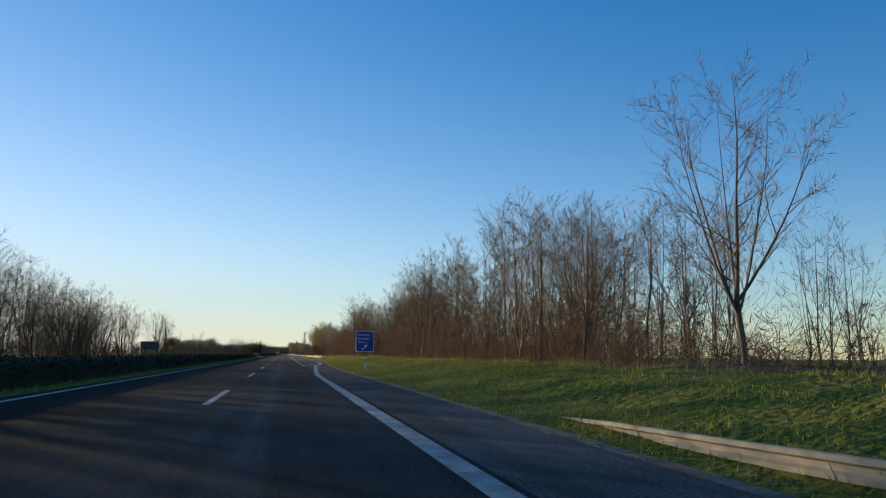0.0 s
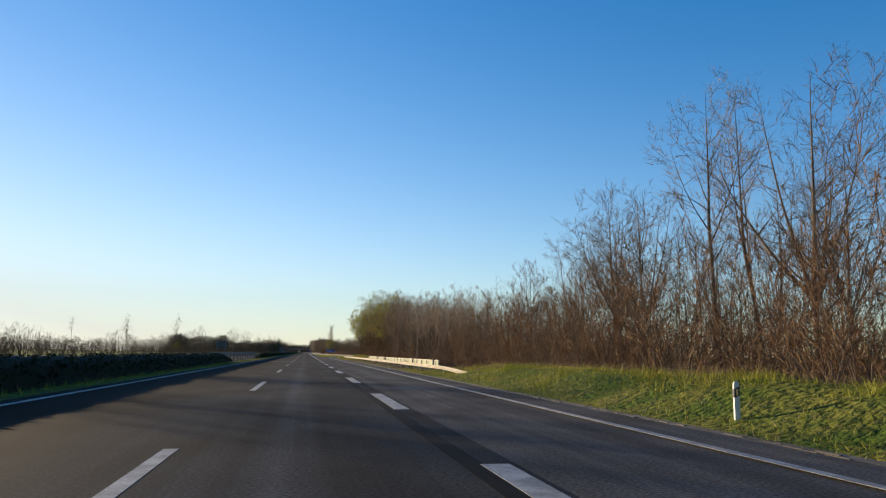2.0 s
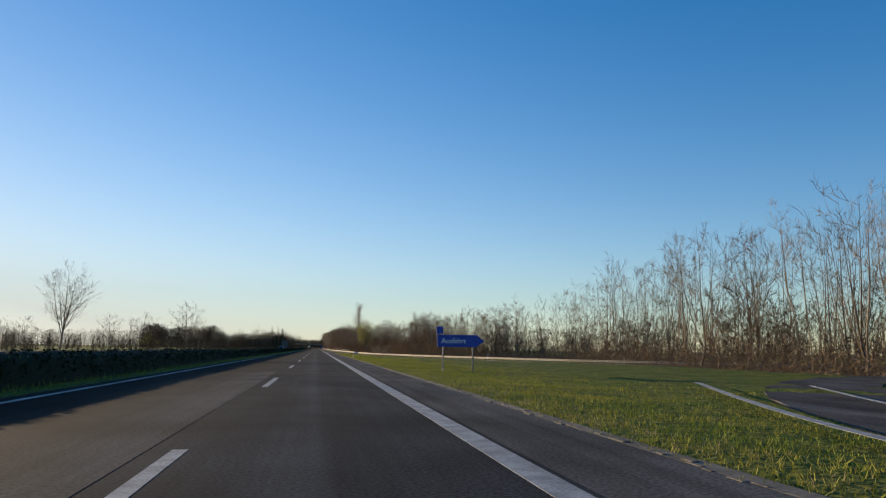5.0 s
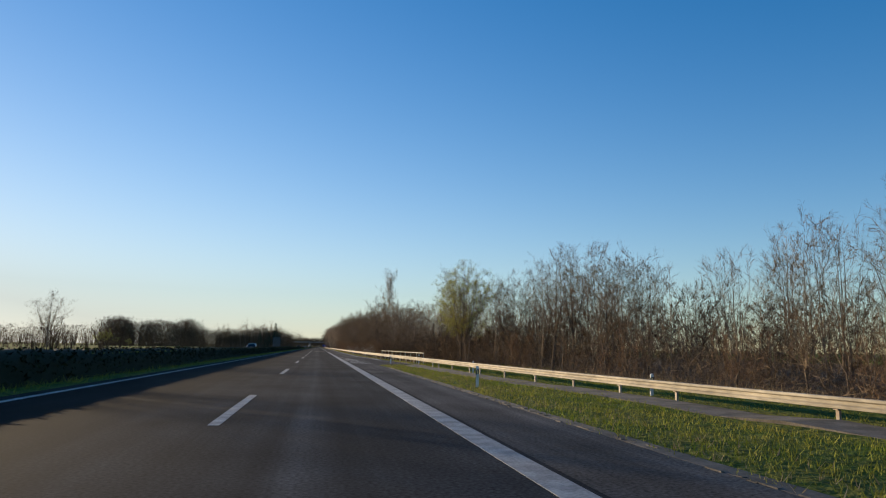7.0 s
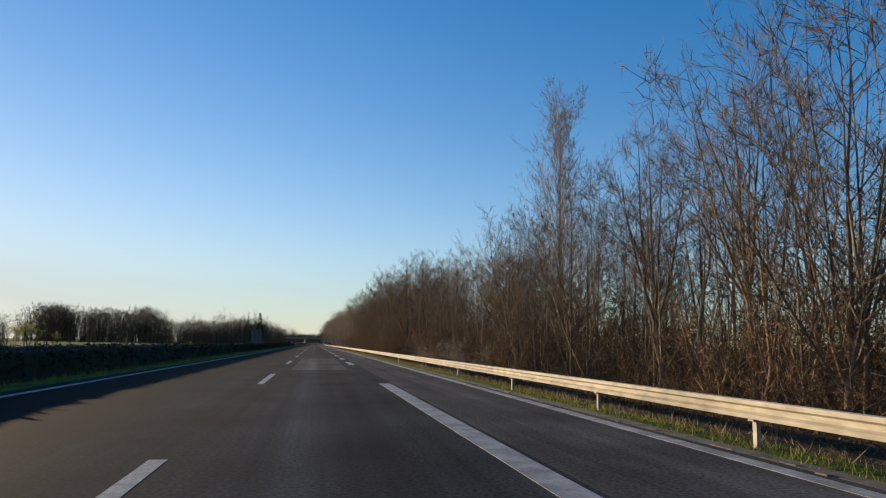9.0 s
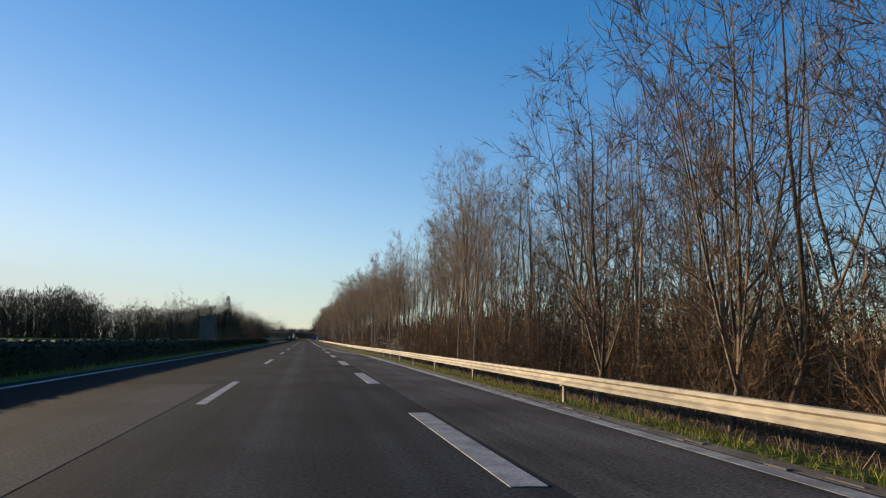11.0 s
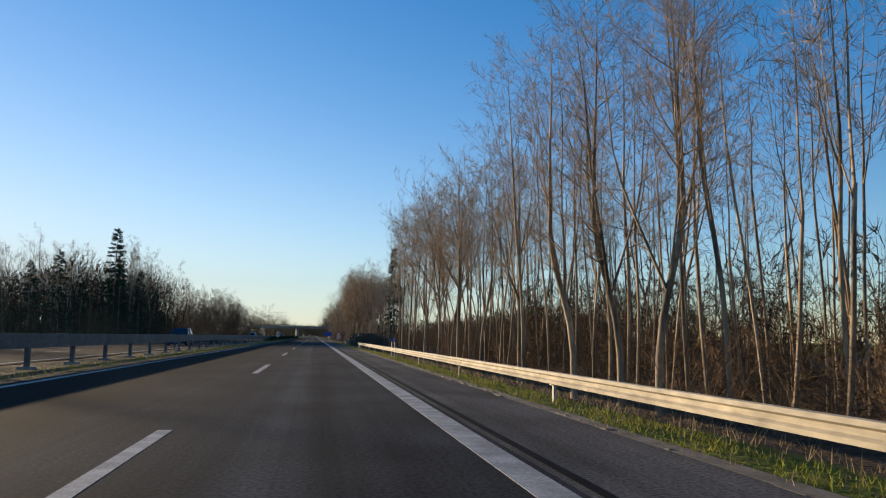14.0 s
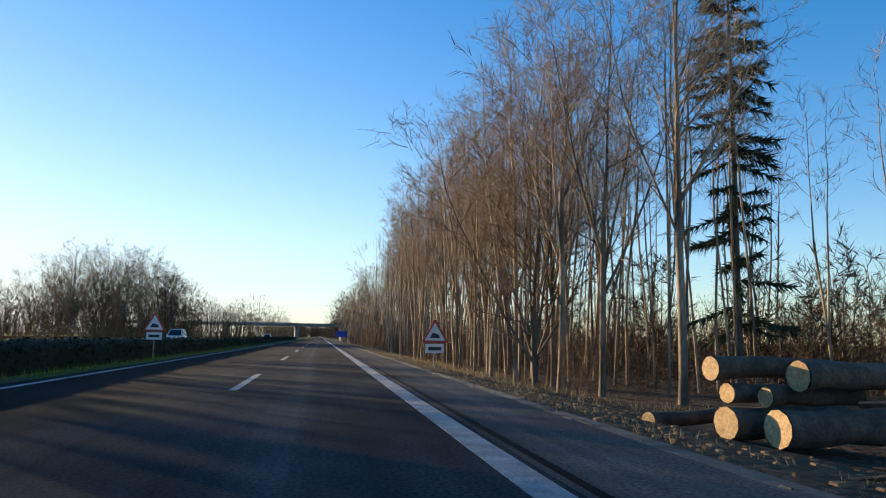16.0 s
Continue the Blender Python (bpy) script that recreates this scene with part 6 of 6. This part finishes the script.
spots = [(fr_.uniform(-420, -130), fr_.uniform(120, 900), fr_.uniform(6, 11)) for _ in range(300)] + [(fr_.uniform(34, 90), fr_.uniform(0, 760), fr_.uniform(4, 7)) for _ in range(520)]
far_woods("far_wood", spots, "distant tree lines between fields on the horizon", TWIG_SHADED)
spots = [(-20.4 + 7.5 * math.cos(2.4 * i), 670 + 9 * math.sin(2.4 * i), fr_.uniform(4.5, 7.0)) for i in range(10)]
spots += [(fr_.uniform(-30, -12.5), fr_.uniform(658, 700), fr_.uniform(2.6, 4.0)) for _ in range(60)]
far_woods("grove", spots, "low brush and saplings under the grove across the motorway", TWIG_SHADED, 240, 0.03)
spots = [(-18 - 46 * fr_.random() ** 1.3, fr_.uniform(120, 430), fr_.uniform(1.4, 3.0)) for _ in range(340)]
far_woods("brush", spots, "low brown brush on the field edge across the motorway", TWIG_SHADED, 120, 0.05)
spots = [(fr_.uniform(-21, -15.6), fr_.uniform(30, 82), fr_.uniform(5.4, 6.6)) for _ in range(30)] + [(-16.0, 94.9, 6.5), (-16.2, 103.8, 6.3), (-15.8, 110.0, 2.6)]
spots += [(fr_.uniform(-19, -15.2), fr_.uniform(20, 130), fr_.uniform(1.2, 2.4)) for _ in range(50)]
far_woods("shelter_belt", spots, "belt of bare trees and brush across the motorway", TWIG_SHADED, 300, 0.018)
s = Shape()
s.face([(-160, 660, 0.1), (-34, 668, 0.1), (-36, 740, 0.3), (-160, 760, 0.3)])
tagged(new("rape_field", s.mesh("rape_field", RAPE)), "bright yellow field of flowering rape", "field", kind="structure")

# ---- verge grass, median hedge, brushwood: too many to count ----


def tufts(name, spots, mat, label, lo, hi, blades=3, width=0.006):
    spots = np.asarray(spots, float)
    n = len(spots) * blades
    p = np.repeat(spots, blades, 0) + np.c_[rng.normal(0, 0.05, (n, 2)), np.full(n, -0.02)]
    h = rng.uniform(lo, hi, n)
    lean = rng.normal(0, 0.45, (n, 2)) * h[:, None]
    a = rng.uniform(0, 6.28, n)
    w = np.c_[np.cos(a), np.sin(a), np.zeros(n)] * (width * rng.uniform(0.6, 1.4, n))[:, None]
    v = np.empty((n, 3, 3))
    v[:, 0], v[:, 1], v[:, 2] = p - w, p + w, p + np.c_[lean, h]
    tagged(new(name, strips(name, v.reshape(-1, 3), np.arange(3 * n).reshape(-1, 3), mat)), label, "grass", kind="stuff")


def scatter(n, y0, y1, x_lo, x_hi):
    out = []
    for y in rng.uniform(y0, y1, n):
        a, b = x_lo(y), x_hi(y)
        if b <= a:
            continue
        x = rng.uniform(a, b)
        out.append((x, y, ground_z(x, y)))
    return out


def off_ramp(spots):
    path = [p for p in EXIT_RAMP + ENTRY_RAMP]
    return [s for s in spots if not (150 < s[1] < 310) or all(math.hypot(s[0] - a, s[1] - b) > (1.3 if s[1] < 200 else 0.6) for a, b in path)]


green = scatter(40000, -8, 172, lambda y: edge(y) + 0.05, lambda y: min(along(y, FOREST) + 0.3, edge(y) + 4.2))
green += scatter(56000, 172, 300, lambda y: edge(y) + 0.05, lambda y: edge(y) + 2.0 + 5.0 * rng.random())
green += scatter(24000, 290, 640, lambda y: edge(y) + 0.04, lambda y: edge(y) + (1.0 if y < 556 else 0.10 if y < 586 else 0.04))
green = [q for i, q in enumerate(off_ramp(green)) if not 99 < q[1] < 139 or q[0] > 6.8 or i % 6 == 0]
clumps = [q for q in off_ramp(scatter(26000, -8, 172, lambda y: edge(y) + 0.3, lambda y: min(along(y, FOREST) + 0.2, edge(y) + 4.0))) if noise.noise((q[0] * 0.9, q[1] * 0.45, 8)) > 0.12 and not 98 < q[1] < 140]
tufts("tall_grass_clumps", clumps, GRASS_BLADE, "tall bent grass clumps on the bank", 0.07, 0.20)
tufts("verge_grass", green, GRASS_BLADE, "fresh green verge grass with dry patches", 0.03, 0.085)
tufts("dry_verge_grass", off_ramp(scatter(9000, -8, 640, lambda y: edge(y) + 0.02, lambda y: edge(y) + 0.9)), DRY_GRASS, "dry straw-coloured grass along the margin", 0.03, 0.09)
tufts("median_weeds", scatter(9000, -8, 640, lambda y: -3.75, lambda y: -3.15), GRASS_BLADE, "ragged weeds at the foot of the median hedge", 0.05, 0.15)
tufts("median_grass", scatter(14000, -8, 640, lambda y: -4.6, lambda y: -2.98), GRASS_BLADE, "short shaded grass on the median", 0.02, 0.07)
tufts("forest_edge_grass", scatter(14000, 0, 640, lambda y: along(y, FOREST) - 0.8, lambda y: along(y, FOREST) + 1.6), DRY_GRASS, "long dry grass at the foot of the trees", 0.06, 0.22)


def hedge(y0, y1, n, label):
    """Ragged evergreen planting: a dense inner mass of twigs and countless small leaves in uneven clumps."""
    r = np.random.default_rng(int(y0) + 400)
    y = r.uniform(y0, y1, n)
    clump = np.array([0.5 + 0.5 * noise.noise((0.0, q * 0.55, 7)) + 0.15 * noise.noise((0.0, q * 2.1, 3)) for q in y])
    end = np.clip(np.minimum(y - y0, y1 - y) / 5.0, 0.12, 1.0) ** 0.6
    top = (0.52 + 0.06 * clump) * end
    a = r.uniform(0, math.pi, n)
    x = -3.98 + np.cos(a) * 0.36 * r.uniform(0.6, 1.1, n)
    z = top * np.abs(np.sin(a)) ** 0.5 * r.uniform(0.75, 1.04, n)
    p = np.c_[x, y, z]
    d = r.normal(0, 1, (n, 3))
    d /= np.linalg.norm(d, axis=1)[:, None]
    e = np.cross(d, r.normal(0, 1, (n, 3)))
    e /= np.linalg.norm(e, axis=1)[:, None]
    s = r.uniform(0.025, 0.07, n)[:, None]
    v = np.empty((n, 3, 3))
    v[:, 0], v[:, 1], v[:, 2] = p - d * s, p + e * s * 0.9, p + d * s
    v[:, :, 2] = np.minimum(v[:, :, 2], (top * 1.02 + 0.012)[:, None])
    rows = np.arange(y0, y1, 0.35)
    ring = np.linspace(0.0, math.pi, 8)
    core = []
    for q in rows:
        t = (0.51 + 0.06 * (0.5 + 0.5 * noise.noise((0.0, q * 0.55, 7)) + 0.15 * noise.noise((0.0, q * 2.1, 3)))) * min(1.0, max(0.02, min(q - y0, y1 - q) / 5.0)) ** 0.6
        core += [(-3.98 + math.cos(w) * 0.28 * (1 + 0.3 * noise.noise((w * 2, q * 2, 1))), q, -0.10 + (t + 0.12) * max(0.0, math.sin(w)) ** 0.5 * (0.97 + 0.05 * noise.noise((w * 3, q * 3, 5)))) for w in ring]
    k = 3 * n
    faces = []
    for i in range(len(rows) - 1):
        for j in range(7):
            c = k + i * 8 + j
            faces += [(c, c + 1, c + 9), (c, c + 9, c + 8)]
    tagged(new("median_hedge", strips("median_hedge", np.concatenate([v.reshape(-1, 3), np.array(core)]), np.concatenate([np.arange(3 * n).reshape(-1, 3), np.array(faces)]), HEDGE_LEAF)), label, "hedge", kind="stuff")


hedge(-20, 116, 26000, "low ragged dark green hedge along the median rail")
hedge(146, 503, 64000, "low ragged dark green hedge with yellowish tips along the median")
hedge(598, 740, 22000, "low dark hedge along the median rail")

# ---- cut timber beside the shoulder ----


def log(x, y, z, length, radius, turn, tilt=0.0, seed=0):
    """A sawn log with rough bark and pale cut ends; its near end faces the road."""
    r = random.Random(seed)
    t = thing("log", "sawn log with dark bark and pale cut ends", "log", Matrix.Translation((x, y, z)) @ pose(0, 0, 0, 0, -tilt, turn), "stacked logs")
    pts = [(length * u, r.gauss(0, 0.02) * (u > 0), r.gauss(0, 0.015) * (u > 0)) for u in (0, 0.25, 0.5, 0.75, 1)]
    rad = [radius * (1 - 0.12 * u) * r.uniform(0.94, 1.05) for u in (0, 0.25, 0.5, 0.75, 1)]
    s = Shape().tube(pts, rad, 11, False)
    part("bark", s.mesh("bark", LOG_BARK, True), t)
    for k, u in ((0, -0.002), (4, 0.002)):
        c = Shape()
        c.face([tuple(Vector(pts[k]) + Vector((u, rad[k] * 0.97 * math.cos(w), rad[k] * 0.97 * math.sin(w)))) for w in np.linspace(0, 2 * math.pi, 12)[:-1]])
        part("cut_end", c.mesh("cut_end", CUT_WOOD), t, "pale sawn wood")
    return t


lr = random.Random(4)
for row in range(7):
    for k in range(11 - row):
        y = 585.0 + 0.74 * k + 0.36 * row + lr.uniform(-0.25, 0.25)
        rad = lr.uniform(0.06, 0.135)
        log(4.45 + lr.uniform(-0.2, 0.5) + 0.06 * row - 0.04 * k, y, -0.16 + 0.155 * row + lr.uniform(-0.03, 0.03), lr.uniform(0.9, 2.0), rad, lr.uniform(-10, 42), lr.uniform(-14, 12), row * 31 + k)
for x, y, z, ln, rad, tn in ((4.92, 596.5, -0.11, 1.6, 0.17, 14), (5.20, 596.1, -0.12, 1.6, 0.19, 8), (4.83, 596.6, 0.41, 1.5, 0.12, 12), (5.50, 596.2, 0.36, 1.2, 0.15, 10), (5.0, 596.6, 0.17, 1.4, 0.10, 16),
                             (5.25, 596.35, 0.15, 1.2, 0.10, 10), (4.45, 597.2, -0.16, 1.1, 0.09, 24)):
    log(x, y, z, ln, rad, tn, 0, int(ln * 70 + y))
for x, y, ln, rad, tn in ((6.45, 584.3, 0.42, 0.15, -60), (6.85, 583.9, 0.35, 0.17, -78), (6.15, 583.6, 0.5, 0.11, -35), (7.5, 584.6, 0.5, 0.13, -85)):
    log(x, y, max(ground_z(x, y), -0.4) + rad * 0.8, ln, rad, tn, 0, int(y * 10))
s = Shape()
br = random.Random(8)
for _ in range(620):
    y = br.uniform(564, 594)
    x = edge(y) + 0.9 + abs(br.gauss(0, 1.6)) + (0.8 if y < 578 else 0)
    z = max(ground_z(x, y), -0.4) + abs(br.gauss(0, 0.10 if y < 578 else 0.22)) * (1.3 if 577 < y < 596 else 1.0)
    d = Vector((br.gauss(0, 1), br.gauss(0, 1), br.gauss(0, 0.22))).normalized()
    ln = br.uniform(0.3, 1.5)
    p = Vector((x, y, z))
    r0 = br.uniform(0.006, 0.022)
    if 584 < y < 593 and br.random() < 0.7:
        p = Vector((5.0 + abs(br.gauss(0, 0.8)), y, br.uniform(0.0, 0.95)))
        d = Vector((br.gauss(0, 1), br.gauss(0, 1), br.gauss(0, 0.35))).normalized()
    s.tube([p - d * ln / 2, p + Vector((0, 0, br.gauss(0, 0.05))), p + d * ln / 2], [r0, r0 * 0.8, r0 * 0.4], 4, False)
for _ in range(430):
    y = br.uniform(583.5, 590)
    x = 5.3 + 2.2 * br.random()
    top = 0.75 * max(0.0, 1 - ((x - 6.5) / 1.7) ** 2) * min(1.0, (y - 582.5) / 3)
    p = Vector((x, y, -0.35 + (top + 0.35) * br.random() ** 0.6))
    d = Vector((br.gauss(0, 1), br.gauss(0, 0.7), br.gauss(0, 0.28))).normalized()
    ln, r0 = br.uniform(0.4, 1.7), br.uniform(0.010, 0.05)
    s.tube([p - d * ln / 2, p + Vector((0, 0, br.gauss(0, 0.06))), p + d * ln / 2], [r0, r0 * 0.8, r0 * 0.4], 4, False)
tagged(new("brushwood", s.mesh("brushwood", LOG_BARK)), "heaped grey-brown brushwood and cut branches on the cleared ground", "brushwood", kind="stuff")
s = Shape()
for i in range(420):
    y, x = (br.uniform(566, 604), 4.2 + abs(br.gauss(0, 2.2))) if i < 150 else (br.uniform(590, 602), 3.35 + abs(br.gauss(0, 0.9)))
    z = max(ground_z(x, y), -0.45)
    w = br.uniform(0.01, 0.035)
    s.box(x - w, x + w, y - 0.03, y + br.uniform(0, 0.05), z - 0.02, z + br.uniform(0.004, 0.02), inset=0.004)
tagged(new("wood_chips", s.mesh("wood_chips", CHIPS)), "pale wood chips and offcuts strewn on the cleared ground", "wood chips", kind="stuff")
s = Shape()
for x, y, d in ((3.35, 16.2, 0.035), (4.5, 100, 0.03), (3.25, 430, 0.022)):
    s.box(x - d, x + d, y - d, y + d * 0.6, 0.0, d * 0.8, inset=d * 0.3)
tagged(new("litter", s.mesh("litter", WHITE_PLASTIC)), "crumpled white litter beside the asphalt", "litter", kind="stuff")

rt = np.random.default_rng(31)
tips = [(-3.98 + rt.uniform(-0.26, 0.22), y, 0.46) for y in rt.uniform(146, 503, 9000) if noise.noise((0.0, y * 0.12, 4)) > -0.05]
tips += [(-3.98 + rt.uniform(-0.26, 0.22), y, 0.46) for y in rt.uniform(-18, 116, 1500) if noise.noise((0.0, y * 0.12, 4)) > 0.1]
tufts("hedge_shoots", tips, BUD, "fresh yellow-green shoots on the hedge top", 0.02, 0.05, 2, 0.012)
